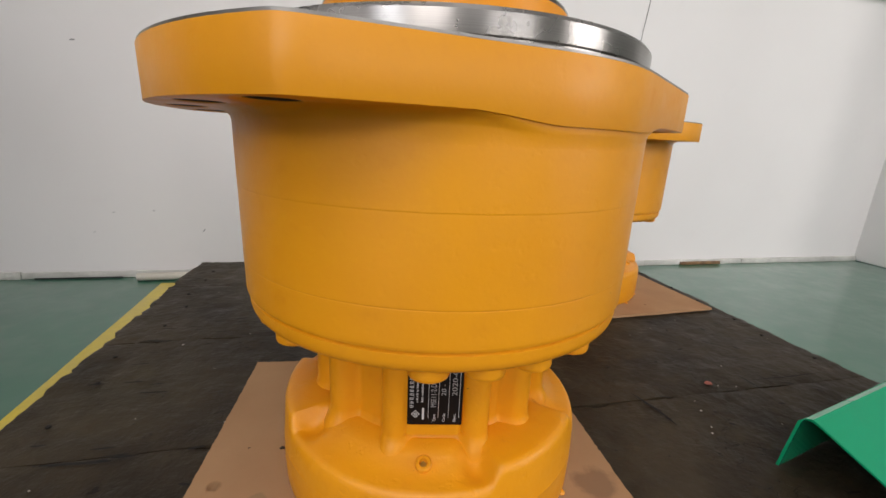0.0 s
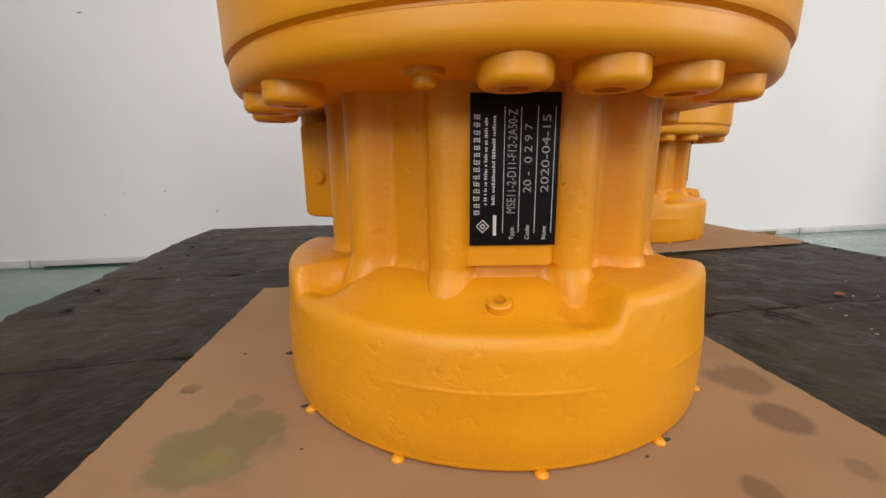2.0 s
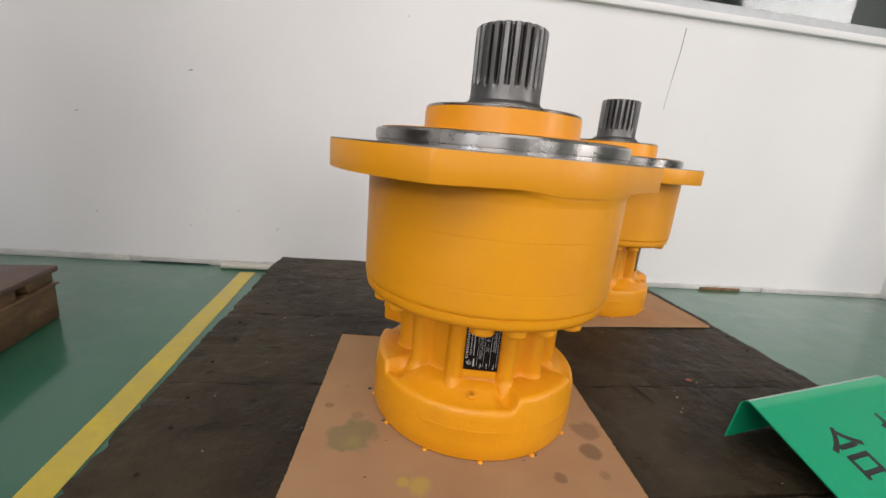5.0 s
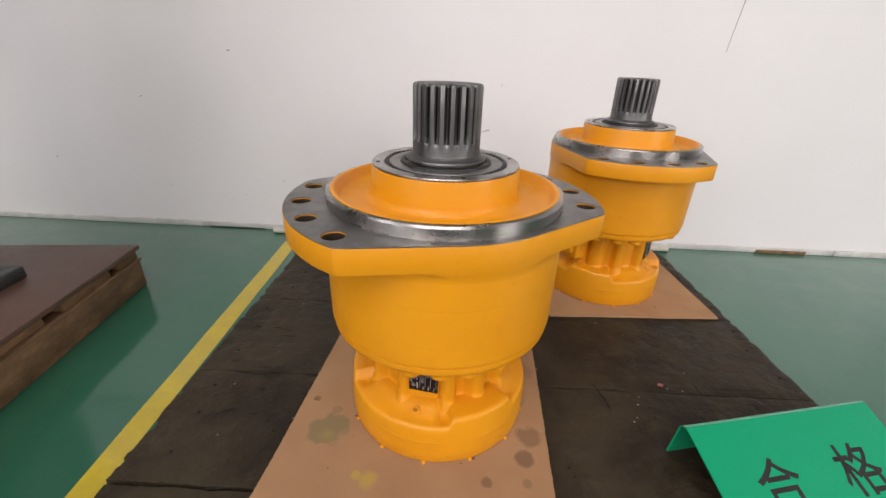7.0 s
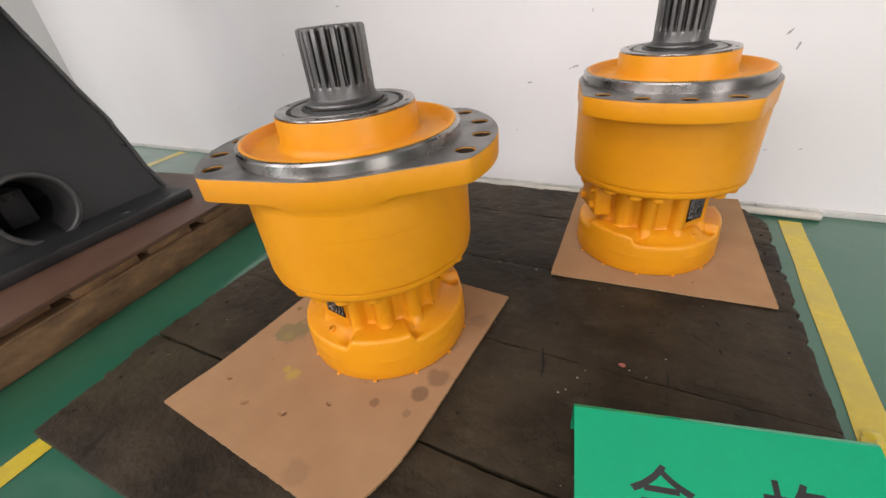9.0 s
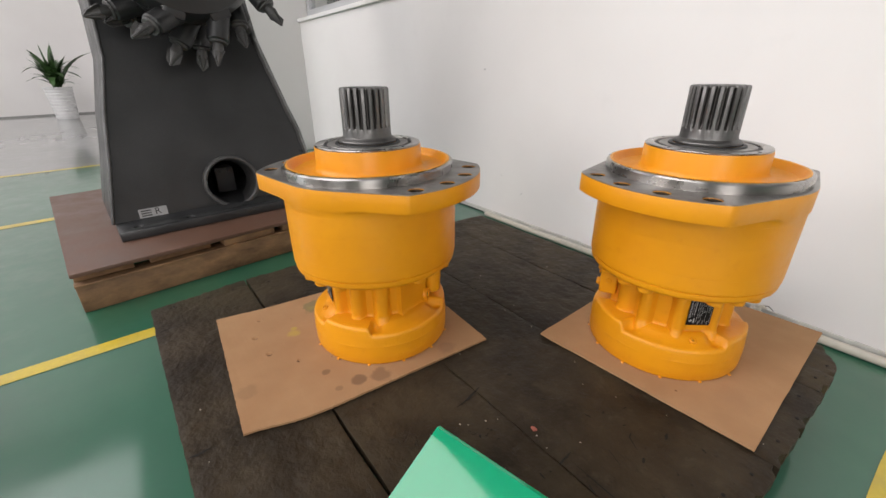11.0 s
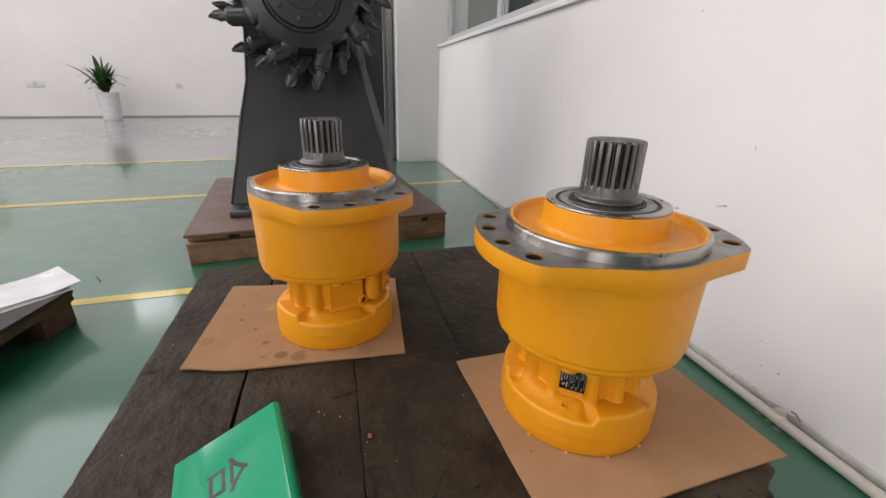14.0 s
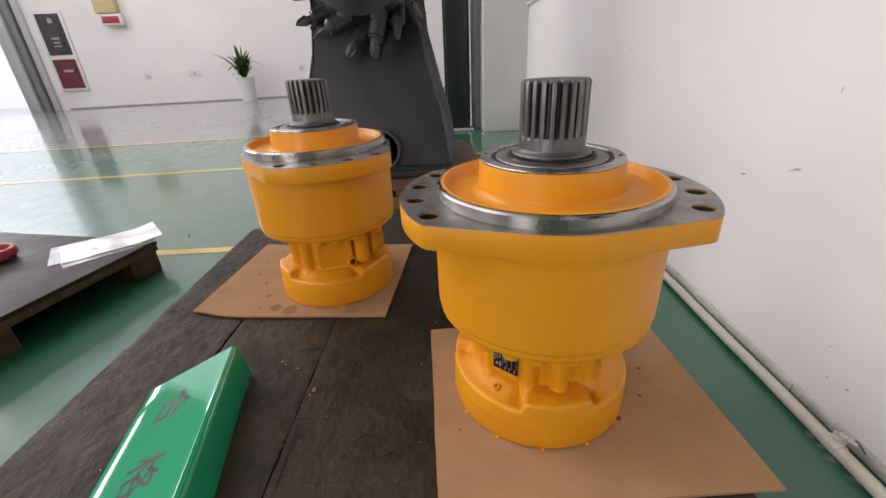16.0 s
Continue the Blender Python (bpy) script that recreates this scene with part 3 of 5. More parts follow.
def build_walkway():
    bm = prism([(WEST - 0.4, 1.0), (WEST - 0.4, BAY - 0.3), (-2.96 - 0.108 * (BAY - 0.3), BAY - 0.3), (-2.96 - 0.108, 1.0)], FLOOR - 0.006, FLOOR + 0.0006)
    setting("walkway", bm, WALKWAY, "glossy pale grey floor along the far wall")


def build_lines():
    def stripe(x0, x1, y0, y1, shift=0.0):
        bm = bmesh.new()
        n = 40
        rnd = random.Random(int(x0 * 100))
        a, b = [], []
        for i in range(n + 1):
            y = y0 + (y1 - y0) * i / n
            s = shift * (y - y0) / (y1 - y0)
            a.append(bm.verts.new((x0 + s + rnd.uniform(-0.001, 0.001), y, FLOOR + 0.0012)))
            b.append(bm.verts.new((x1 + s + rnd.uniform(-0.001, 0.001), y, FLOOR + 0.0012)))
        for i in range(n):
            bm.faces.new((a[i], b[i], b[i + 1], a[i + 1]))
        setting("road_marking", bm, LINE_PAINT, "worn yellow floor marking line")

    stripe(-0.3693, -0.3283, -3.5, 0.78, -0.158)
    stripe(0.607, 0.652, -2.0, 0.775, 0.020)
    stripe(-1.2249, -1.1749, -6.0, 0.83, -0.604)
    stripe(-2.3366, -2.2866, -6.0, 0.20, -0.67)


build_room()
build_window()
build_skirting()
build_walkway()
build_lines()


# ---- hydraulic motors ----
def polar(rows_at, seg):
    """A closed body whose rows of (radius, height) change with the angle."""
    bm = bmesh.new()
    first = rows_at(0.0)
    bottom, top = bm.verts.new((0, 0, first[0][1])), bm.verts.new((0, 0, first[-1][1]))
    cols = []
    for i in range(seg):
        a = 2 * math.pi * i / seg
        cols.append([bm.verts.new((r * math.cos(a), r * math.sin(a), z)) for r, z in rows_at(math.degrees(a))[1:-1]])
    for i in range(seg):
        p, q = cols[i], cols[(i + 1) % seg]
        bm.faces.new((bottom, q[0], p[0]))
        for k in range(len(p) - 1):
            bm.faces.new((p[k], q[k], q[k + 1], p[k + 1]))
        bm.faces.new((p[-1], q[-1], top))
    return bm


def wrap(d):
    return (d + 180) % 360 - 180


def step(x):
    x = min(1.0, max(0.0, x))
    return x * x * (3 - 2 * x)


RIBS = ((-178.5, 0.0165), (-149.5, 0.0112), (-117.0, 0.0096), (-80.5, 0.0098), (-54.5, 0.0116), (-26, 0.0120), (57, 0.0120), (92, 0.0130), (118, 0.0130), (160, 0.0110))
BOLTS = (-161, -145.5, -102.4, -87.8, -73.6, -56.8, 4, 20, 36, 60, 95, 120, 150, 180)


def base_rows(deg, turn):
    a = wrap(deg - turn + 59)
    k = min(abs(wrap(a - c)) for c in (0, 120, -120))
    low = step((k - 19.6) / 3.4)
    dip = 0.0052 * math.exp(-((k - 26.0) / 4.2) ** 2) * low
    top = 0.0662 - 0.0115 * low
    lip = 0.0012 * (1 - low)
    # the mould's parting line shows here and there
    ridge = 0.0003 * step((noise.noise(Vector((math.cos(radians(deg)) * 2.2, math.sin(radians(deg)) * 2.2, turn))) + 0.25) / 0.3)
    return [(0, 0.0004), (0.1116, 0.0004), (0.1138, 0.0010), (0.1147, 0.0028), (0.1146, 0.0036), (0.1152, 0.0048), (0.1157, 0.020), (0.1156, 0.0322), (0.1156 + ridge * 0.5, 0.0329), (0.1156 + ridge, 0.0335), (0.1155 + ridge * 0.4, 0.0341), (0.1155, 0.0350), (0.1152 - lip * 0.5, 0.045),
            (0.1147 - lip, top - 0.0056), (0.1139 - lip, top - 0.0028), (0.1124 - lip, top - 0.0010), (0.1098 - lip, top - 0.0002), (0.106, top + 0.0005 * low - 0.4 * dip), (0.099, top + 0.0026 * low - dip), (0.092, top + 0.0068 * low - dip), (0.085, top + 0.0110 * low - 0.5 * dip), (0.060, top + 0.0130 * low), (0, 0.0600)]


def neck_radius(deg, turn, pad):
    d = wrap(deg - turn)
    r = 0.0765
    for rib, rr in RIBS:
        x = radians(wrap(d - rib))
        rc = 0.0897 - rr
        if abs(math.sin(x)) * rc < rr and abs(x) < 1:
            r = max(r, rc * math.cos(x) + math.sqrt(rr * rr - (rc * math.sin(x)) ** 2))
    x = radians(wrap(d + 99.6))
    if abs(x) < 0.5 and 0.0853 * math.tan(abs(x)) < 0.0180:
        r = max(r, 0.0765 + (0.0853 / math.cos(x) - 0.0765) * pad)
    x = radians(wrap(d - 17))
    if abs(x) < 0.6 and 0.079 * math.tan(abs(x)) < 0.034:
        r = max(r, 0.079 / math.cos(x))
    return r


def neck_rows(deg, turn):
    low, high = [sum(neck_radius(deg + k * 0.7, turn, pad) for k in (-2, -1, 0, 1, 2)) / 5 for pad in (0.25, 1.0)]
    rows = [(0, 0.054)]
    for z, g, f in ((0.054, 0.006, 0), (0.0605, 0.0044, 0), (0.0640, 0.0028, 0), (0.0665, 0.0014, 0), (0.0690, 0.0005, 0), (0.0708, 0.0, 0), (0.0716, 0.0, 0.5), (0.0725, 0.0, 1), (0.128, 0.0, 1), (0.138, 0.0, 1), (0.1415, 0.0007, 1), (0.1435, 0.0018, 1)):
        rows.append((low + (high - low) * f + g, z))
    return rows + [(0, 0.1435)]


def flange_outline(turn):
    """Two bolt lobes joined by flat sides, the corners rounded."""
    pts = []
    for lobe in (turn, turn + 180):
        pts += [(0.1712, lobe - 37 + 74 * i / 22) for i in range(23)]
        pts += [(0.1347, lobe + 37 + 38.0 + (180 - 74 - 76.0) * i / 8) for i in range(9)]
    raw = [Vector((r * math.cos(radians(a)), r * math.sin(radians(a)))) for r, a in pts]
    out = []
    for k, p in enumerate(raw):
        a, b = raw[k - 1], raw[(k + 1) % len(raw)]
        if (a - p).length > 0.03 or (b - p).length > 0.03:
            ra, rb = min(0.012, (a - p).length * 0.45), min(0.012, (b - p).length * 0.45)
            pa, pb = p + (a - p).normalized() * ra, p + (b - p).normalized() * rb
            for f in (0, 0.2, 0.4, 0.6, 0.8, 1.0):
                out.append(pa * (1 - f) ** 2 + p * 2 * f * (1 - f) + pb * f * f)
            if (b - p).length > 0.03:
                far = raw[(k + 1) % len(raw)]
                out += [pb.lerp(far, g) for g in (0.2, 0.4, 0.6, 0.75)]
        else:
            out.append(p)
    clean = []
    for p in out:
        if not clean or (p - clean[-1]).length > 0.0012:
            clean.append(p)
    if (clean[0] - clean[-1]).length < 0.0012:
        clean.pop()
    return [(p.x, p.y) for p in clean]


def reach(outline, deg):
    """How far the outline lies from the axis at that angle."""
    d = Vector((math.cos(radians(deg)), math.sin(radians(deg))))
    best = 0.1347
    for (ax, ay), (bx, by) in zip(outline, outline[1:] + outline[:1]):
        ex, ey = bx - ax, by - ay
        den = d.x * ey - d.y * ex
        if abs(den) > 1e-9:
            k, u = (ax * ey - ay * ex) / den, (ax * d.y - ay * d.x) / den
            if k > 0 and -1e-6 <= u <= 1 + 1e-6:
                best = k
    return best


def flange_drop(deg, turn):
    """The flange's lower edge dips where its flat sides meet the body."""
    away = min(abs(wrap(deg - turn - 90)), abs(wrap(deg - turn + 90)))
    return 0.0042 * (1 - step((away - 12) / 20))


def shoulder_rows(deg, outline, turn):
    r, dip = reach(outline, deg), flange_drop(deg, turn)
    fit = lambda q: min(q, r - 0.0012)
    return [(0, 0.2490), (0.1325, 0.2490), (0.1326, 0.2570 - dip), (fit(0.1332), 0.2592 - dip), (fit(0.1350), 0.2612 - dip), (fit(0.1380), 0.2626 - dip), (fit(0.1430), 0.2640), (0.128, 0.2650), (0, 0.2650)]


def spline_shaft():
    seg = 22 * 10
    bm = bmesh.new()
    rows = [(0.334, 0.0425, 0), (0.3362, 0.0428, 0), (0.3378, 0.0418, 0), (0.3392, 0.0385, 0), (0.3415, 0.0363, 0), (0.3460, 0.0356, 0), (0.3520, 0.0356, 0), (0.3545, 0.0356, 0.35), (0.3585, 0.0356, 0.85), (0.3625, 0.0356, 1),
            (0.385, 0.0356, 1), (0.4070, 0.0356, 1), (0.4090, 0.0345, 0.75), (0.4097, 0.0330, 0.4)]
    rings = []
    for z, r, cut in rows:
        ring = []
        for i in range(seg):
            u = (i % 10) / 10
            g = 1.0 if 0.45 <= u <= 0.75 else (0.55 if u in (0.4, 0.8) else 0.0)
            a = 2 * math.pi * i / seg
            q = r - 0.0042 * cut * g
            ring.append(bm.verts.new((q * math.cos(a), q * math.sin(a), z - 0.004)))
        rings.append(ring)
    for a, b in zip(rings, rings[1:]):
        for i in range(seg):
            j = (i + 1) % seg
            bm.faces.new((a[i], a[j], b[j], b[i]))
    bm.faces.new(rings[-1])
    bm.faces.new(rings[0])
    # worn groove flanks and floors: dark with oil, and with shade painted in
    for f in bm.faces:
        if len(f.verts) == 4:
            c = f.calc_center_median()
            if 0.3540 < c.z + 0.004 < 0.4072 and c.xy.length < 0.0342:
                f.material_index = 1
    return bm


def on_angle(deg, r, z):
    return Vector((r * math.cos(radians(deg)), r * math.sin(radians(deg)), z - 0.004))


def turned(deg, r, z):
    """A frame at that angle: x runs along the ring, y up, z outwards."""
    return Matrix.Translation(on_angle(deg, r, z)) @ Matrix.Rotation(radians(deg + 90), 4, "Z") @ Matrix.Rotation(radians(90), 4, "X")


def down(rows):
    return [(r, z - 0.004) for r, z in rows]


def knurled_head():
    bm = bmesh.new()
    seg = 60
    rings = []
    for z, r, k in ((0, 0.0088, 0), (0.0002, 0.0096, 0), (0.0010, 0.0108, 0), (0.0024, 0.0113, 0), (0.0034, 0.0113, 1), (0.0080, 0.0113, 1), (0.0098, 0.0113, 1)):
        rings.append([bm.verts.new(((r - 0.00022 * k * (i % 2)) * math.cos(2 * math.pi * i / seg), (r - 0.00022 * k * (i % 2)) * math.sin(2 * math.pi * i / seg), z)) for i in range(seg)])
    for a, b in zip(rings, rings[1:]):
        for i in range(seg):
            bm.faces.new((a[i], a[(i + 1) % seg], b[(i + 1) % seg], b[i]))
    inner = [bm.verts.new((0.0050 * math.cos(2 * math.pi * i / seg), 0.0050 * math.sin(2 * math.pi * i / seg), 0.0)) for i in range(seg)]
    deep = [bm.verts.new((v.co.x, v.co.y, 0.004)) for v in inner]
    for a, b in ((inner, rings[0]), (deep, inner)):
        for i in range(seg):
            bm.faces.new((a[i], a[(i + 1) % seg], b[(i + 1) % seg], b[i]))
    bm.faces.new(deep)
    bm.faces.new(rings[-1])
    return bm


def hydraulic_motor(x, y, base_turn, flange_turn, label):
    e = thing("hydraulic_motor", label, "hydraulic motor", "hydraulic motors on the pallet", (x, y, 0.004))
    part("base_housing", polar(lambda d: base_rows(d, base_turn), 240), YELLOW_CAST, e, smooth=50)
    part("neck_housing", polar(lambda d: neck_rows(d, base_turn), 300), YELLOW_CAST, e, smooth=50)
    part("cylinder_body", lathe(down([(0, 0.1462), (0.118, 0.1462), (0.1262, 0.1464), (0.1284, 0.1474), (0.1298, 0.1492), (0.1304, 0.1515), (0.1305, 0.1530), (0.1306, 0.1556), (0.1306, 0.1570), (0.1294, 0.1577), (0.1294, 0.1586), (0.1316, 0.1596), (0.1320, 0.1606), (0.1321, 0.1616), (0.1321, 0.1640), (0.1322, 0.1780), (0.1322, 0.1796),
                                       (0.1322, 0.1802), (0.13211, 0.1805), (0.1323, 0.1808), (0.1323, 0.1814), (0.1323, 0.1830), (0.1324, 0.2225), (0.1324, 0.2241), (0.1324, 0.2247), (0.13236, 0.2250), (0.1325, 0.2253), (0.1325, 0.2259), (0.1325, 0.2275), (0.1326, 0.2535), (0, 0.2535)]), 144), YELLOW, e)
    holes = [(0.1535 * math.cos(radians(flange_turn + s + k)), 0.1535 * math.sin(radians(flange_turn + s + k)), 0.0108) for s in (0, 180) for k in (-30, -10, 10, 30)]
    outline = flange_outline(flange_turn)
    bm = prism(outline, 0.2630, 0.2873, holes)
    for v in bm.verts:
        if v.co.z < 0.27 and v.co.xy.length > 0.1315:
            v.co.z -= flange_drop(math.degrees(math.atan2(v.co.y, v.co.x)), flange_turn)
    bevel(bm, 0.0016, 2, 50)
    part("flange", bm, YELLOW, e, smooth=40)
    part("body_shoulder", polar(lambda d: shoulder_rows(d, outline, flange_turn), 240), YELLOW, e, smooth=60)
    fl = part("flange_face", prism([(a * 0.9970, b * 0.9970) for a, b in outline], 0.2874, 0.2885, holes), FACE_STEEL, e, "bare machined steel flange face with bolt holes", smooth=25)
    for hx, hy, hr in holes:
        part("bore", lathe([(hr - 0.0006, 0.2633), (hr - 0.0006, 0.2868), (hr - 0.0012, 0.2868), (hr - 0.0012, 0.2633), (hr - 0.0006, 0.2633)], 20, None, Matrix.Translation((hx, hy, 0))), DARK_HOLE, fl)
    part("pilot_ring", lathe(down([(0.1220, 0.2926), (0.1268, 0.2926), (0.1268, 0.2950), (0.1282, 0.2956), (0.1284, 0.2985), (0.1284, 0.3040), (0.1268, 0.3060), (0.1240, 0.3064), (0.1220, 0.3064), (0.1220, 0.2926)]), 128), STEEL, e, "polished steel centring ring")
    part("bearing_housing", lathe(down([(0, 0.2900), (0.1219, 0.2900), (0.1219, 0.3066), (0.1236, 0.3069), (0.1212, 0.3075), (0.1194, 0.3068), (0.1180, 0.3045), (0.1166, 0.3000), (0.1135, 0.2962), (0.1060, 0.2942), (0.0900, 0.2940), (0.0842, 0.2955), (0.0812, 0.2985), (0.0799, 0.3040),
                                         (0.0796, 0.3270), (0.0790, 0.3295), (0.0770, 0.3300), (0, 0.3300)]), 128), YELLOW, e)
    part("bearing_ring", lathe(down([(0.0660, 0.3298), (0.0785, 0.3298), (0.0788, 0.3312), (0.0780, 0.3322), (0.0670, 0.3322), (0.0660, 0.3312), (0.0660, 0.3298)]), 96), STEEL, e, "bright steel bearing ring")
    part("seal_groove", lathe(down([(0.0605, 0.3296), (0.0661, 0.3296), (0.0661, 0.3303), (0.0605, 0.3303), (0.0605, 0.3296)]), 96), BLACK, e, "black rubber seal")
    part("cover_ring", lathe(down([(0.0440, 0.3300), (0.0602, 0.3300), (0.0606, 0.3312), (0.0598, 0.3320), (0.0500, 0.3320), (0.0480, 0.3310), (0.0440, 0.3310), (0.0440, 0.3300)]), 96), FACE_STEEL, e)
    part("seal_lip", lathe(down([(0.0440, 0.3312), (0.0490, 0.3312), (0.0480, 0.3335), (0.0440, 0.3340), (0.0440, 0.3312)]), 96), BLACK, e, "black shaft seal lip")
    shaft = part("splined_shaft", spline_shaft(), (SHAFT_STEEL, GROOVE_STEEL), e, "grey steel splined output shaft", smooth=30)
    for a in (40, 160, 280):
        part("thread_hole", disc_rod((0.017 * math.cos(radians(a)), 0.017 * math.sin(radians(a)), 0.4053), (0.017 * math.cos(radians(a)), 0.017 * math.sin(radians(a)), 0.4058), 0.0035, 14), BLACK, shaft)
    for a in (15, 105, 195, 285):
        q = on_angle(a + base_turn, 0.0725, 0.3322)
        part("grub_screw", disc_rod(q, q + Vector((0, 0, 0.0004)), 0.0022, 12), BLACK, e)
    for a in BOLTS:
        bolt = part("bolt_head", knurled_head(), YELLOW, e, smooth=60)
        bolt.matrix_local = Matrix.Translation(on_angle(a + base_turn, 0.1152, 0.1384))
    p = on_angle(base_turn - 117, 0.110, 0.1405)
    part("vent_plug", lathe([(0, 0), (0.0030, 0), (0.0040, 0.0010), (0.0041, 0.0032), (0.0064, 0.0036), (0.0068, 0.0050), (0.0068, 0.0068), (0.0060, 0.0074), (0, 0.0074)], 24, None, Matrix.Translation(p)), YELLOW, e)
    for i in range(13):
        p = on_angle(base_turn - 95.5 + i * 27.7, 0.1148, 0.0014)
        part("foot_pin", disc_rod(p, p + Vector((0, 0, 0.0046)), 0.0027, 14, 0.0013), YELLOW, e)
    # drain plug on its boss
    m = Matrix.Translation(on_angle(base_turn - 103.2, 0.0955, 0.0622)) @ Matrix.Rotation(radians(base_turn - 103.2), 4, "Z") @ Matrix.Rotation(radians(20), 4, "Y")
    part("plug_boss", lathe([(0, -0.006), (0.0150, -0.006), (0.0115, -0.0022), (0.0092, -0.0006), (0.0066, -0.0004), (0.0060, -0.0020), (0, -0.0020)], 28, None, m), YELLOW, e)
    # solid dark ring that stands for the shade in the plug's recess
    part("plug_gap_shade", lathe([(0.0046, -0.0019), (0.0070, -0.0019), (0.0070, 0.0003), (0.0046, 0.0003), (0.0046, -0.0019)], 28, None, m), DARK_HOLE, e, "dark ring for the shade in the gap round the plug")
    part("drain_plug", lathe([(0, -0.0018), (0.0052, -0.0018), (0.0050, 0.0034), (0.0043, 0.0042), (0.0027, 0.0042), (0.0022, 0.0014), (0, 0.0014)], 24, None, m), YELLOW, e, "yellow painted socket head drain plug")
    part("plug_socket", lathe([(0, 0.0014), (0.0021, 0.0014), (0.0021, 0.0019), (0, 0.0019)], 6, None, m), BRASS, e)
    # valve block bolted to the neck
    m = turned(base_turn + 146, 0.0960, 0.113)
    block = part("valve_block", box(-0.036, 0.036, -0.029, 0.028, -0.016, 0.012, 0.004, None, m), YELLOW, e)
    for sx, sy in ((-0.022, 0.014), (0.022, 0.014), (-0.022, -0.014), (0.022, -0.014)):
        part("screw", lathe([(0, 0.012), (0.0062, 0.012), (0.0062, 0.0165), (0.0052, 0.0175), (0.0032, 0.0175), (0.0028, 0.0135), (0, 0.0135)], 18, None, m @ Matrix.Translation((sx, sy, 0))), YELLOW, block)
    part("side_plug", disc_rod(m @ Vector((0.036, -0.004, -0.002)), m @ Vector((0.0385, -0.004, -0.002)), 0.0045, 18, 0.0012), YELLOW, block)
    # brake port tower
    p = on_angle(base_turn + 50, 0.0935, 0.078)
    tower = part("port_tower", disc_rod(p, p + Vector((0, 0, 0.068)), 0.0135, 24, 0.004), YELLOW, e)
    m = turned(base_turn + 72, 0.0930, 0.112)
    part("port_block", box(-0.020, 0.020, -0.026, 0.026, -0.018, 0.015, 0.004, None, m), YELLOW, tower)
    for sy in (-0.011, 0.012):
        part("port_plug", lathe([(0, 0.0150), (0.0078, 0.0150), (0.0078, 0.0190), (0.0066, 0.0200), (0.0040, 0.0200), (0.0036, 0.0165), (0, 0.0165)], 20, None, m @ Matrix.Translation((0.002, sy, 0))), YELLOW, tower)
    m = turned(base_turn + 37, 0.0870, 0.0800)
    part("side_port", lathe([(0, -0.004), (0.0105, -0.004), (0.0100, 0.0020), (0.0082, 0.0030), (0.0062, 0.0030), (0.0060, -0.002), (0, -0.002)], 24, None, m), YELLOW, e)
    # dark disc that puts the bore's shade into the colour
    part("port_bore", lathe([(0, -0.0019), (0.0058, -0.0019), (0.0058, 0.0004), (0, 0.0004)], 20, None, m), DARK_HOLE, e)
    # nameplate
    m = turned(base_turn - 99.6, 0.0862, 0.1135)
    w, h = 0.0168, 0.0285
    plate = part("nameplate", box(-w, w, -h, h, -0.0005, 0.0005, 0.0003, None, m), PLATE_BLACK, e, "black nameplate with pale print")
    up = m @ Matrix.Translation((0, 0, 0.00056)) @ Matrix.Rotation(radians(90), 4, "Z")
    row = lambda u, v: up @ Matrix.Translation((v, -u, 0))
    part("lettering", text_mesh("MSE11-2-D11-F12-2A50-Z", 0.0048, row(-0.0008, -0.0160), None, 0.74), PLATE_PRINT, plate)
    part("lettering", text_mesh("20 -  0 2 9 7", 0.0042, row(0.0052, -0.0080), None, 1.22), PLATE_PRINT, plate)
    part("lettering", text_mesh("2020-04-15", 0.0044, row(0.0118, -0.0080), None, 1.42), PLATE_PRINT, plate)
    for u, body in ((-0.0008, "Type:"), (0.0052, "Code:"), (0.0118, "Num:")):
        part("lettering", text_mesh(body, 0.0024, row(u + 0.0004, -0.0262)), PLATE_WHITE, plate)
    bars = bmesh.new()
    for u in (-0.0040, 0.0021, 0.0083, 0.0148):
        box(-0.0235, 0.0235, u - 0.00012, u + 0.00012, 0, 0.0001, 0, bars, m @ Matrix.Translation((0, 0, 0.00055)) @ Matrix.Rotation(radians(90), 4, "Z") @ Matrix.Diagonal((1, -1, 1, 1)))
    part("rule", bars, PLATE_WHITE, plate)
    bars = bmesh.new()
    rnd = random.Random(3)
    # a row of dense glyphs, each a few short strokes
    for k in range(14):
        v = -0.0165 + k * 0.00272
        for g in range(3):
            u = 0.0133 + g * 0.00095 + rnd.uniform(-0.0001, 0.0001)
            box(v + rnd.uniform(0, 0.0005), v + 0.0021 - rnd.uniform(0, 0.0005), u - 0.00016, u + 0.00016, 0, 0.0001, 0, bars, up)
        for g in range(2):
            w = v + 0.0005 + g * 0.0010 + rnd.uniform(-0.0002, 0.0002)
            box(w - 0.00014, w + 0.00014, 0.0130 + rnd.uniform(0, 0.0006), 0.0154 - rnd.uniform(0, 0.0006), 0, 0.0001, 0, bars, up)
    for u, v0, v1 in ((0.0108, -0.0125, 0.0190), (0.0078, -0.0125, 0.0200)):
        v = v0
        while v < v1:
            tall = rnd.choice((0.0005, 0.0005, 0.0007))
            d = rnd.uniform(0.00035, 0.0008)
            box(v, v + d, u - 0.0005, u - 0.0005 + tall * 1.7, 0, 0.0001, 0, bars, up)
            v += d + (0.0003 if rnd.random() > 0.14 else 0.0009)
    diamond = up @ Matrix.Translation((-0.0208, 0.0118, 0)) @ Matrix.Rotation(radians(45), 4, "Z")
    for r in (0.0017, 0.0007):
        for s in (r, -r):
            box(s - 0.0002, s + 0.0002, -r, r, 0, 0.0001, 0, bars, diamond)
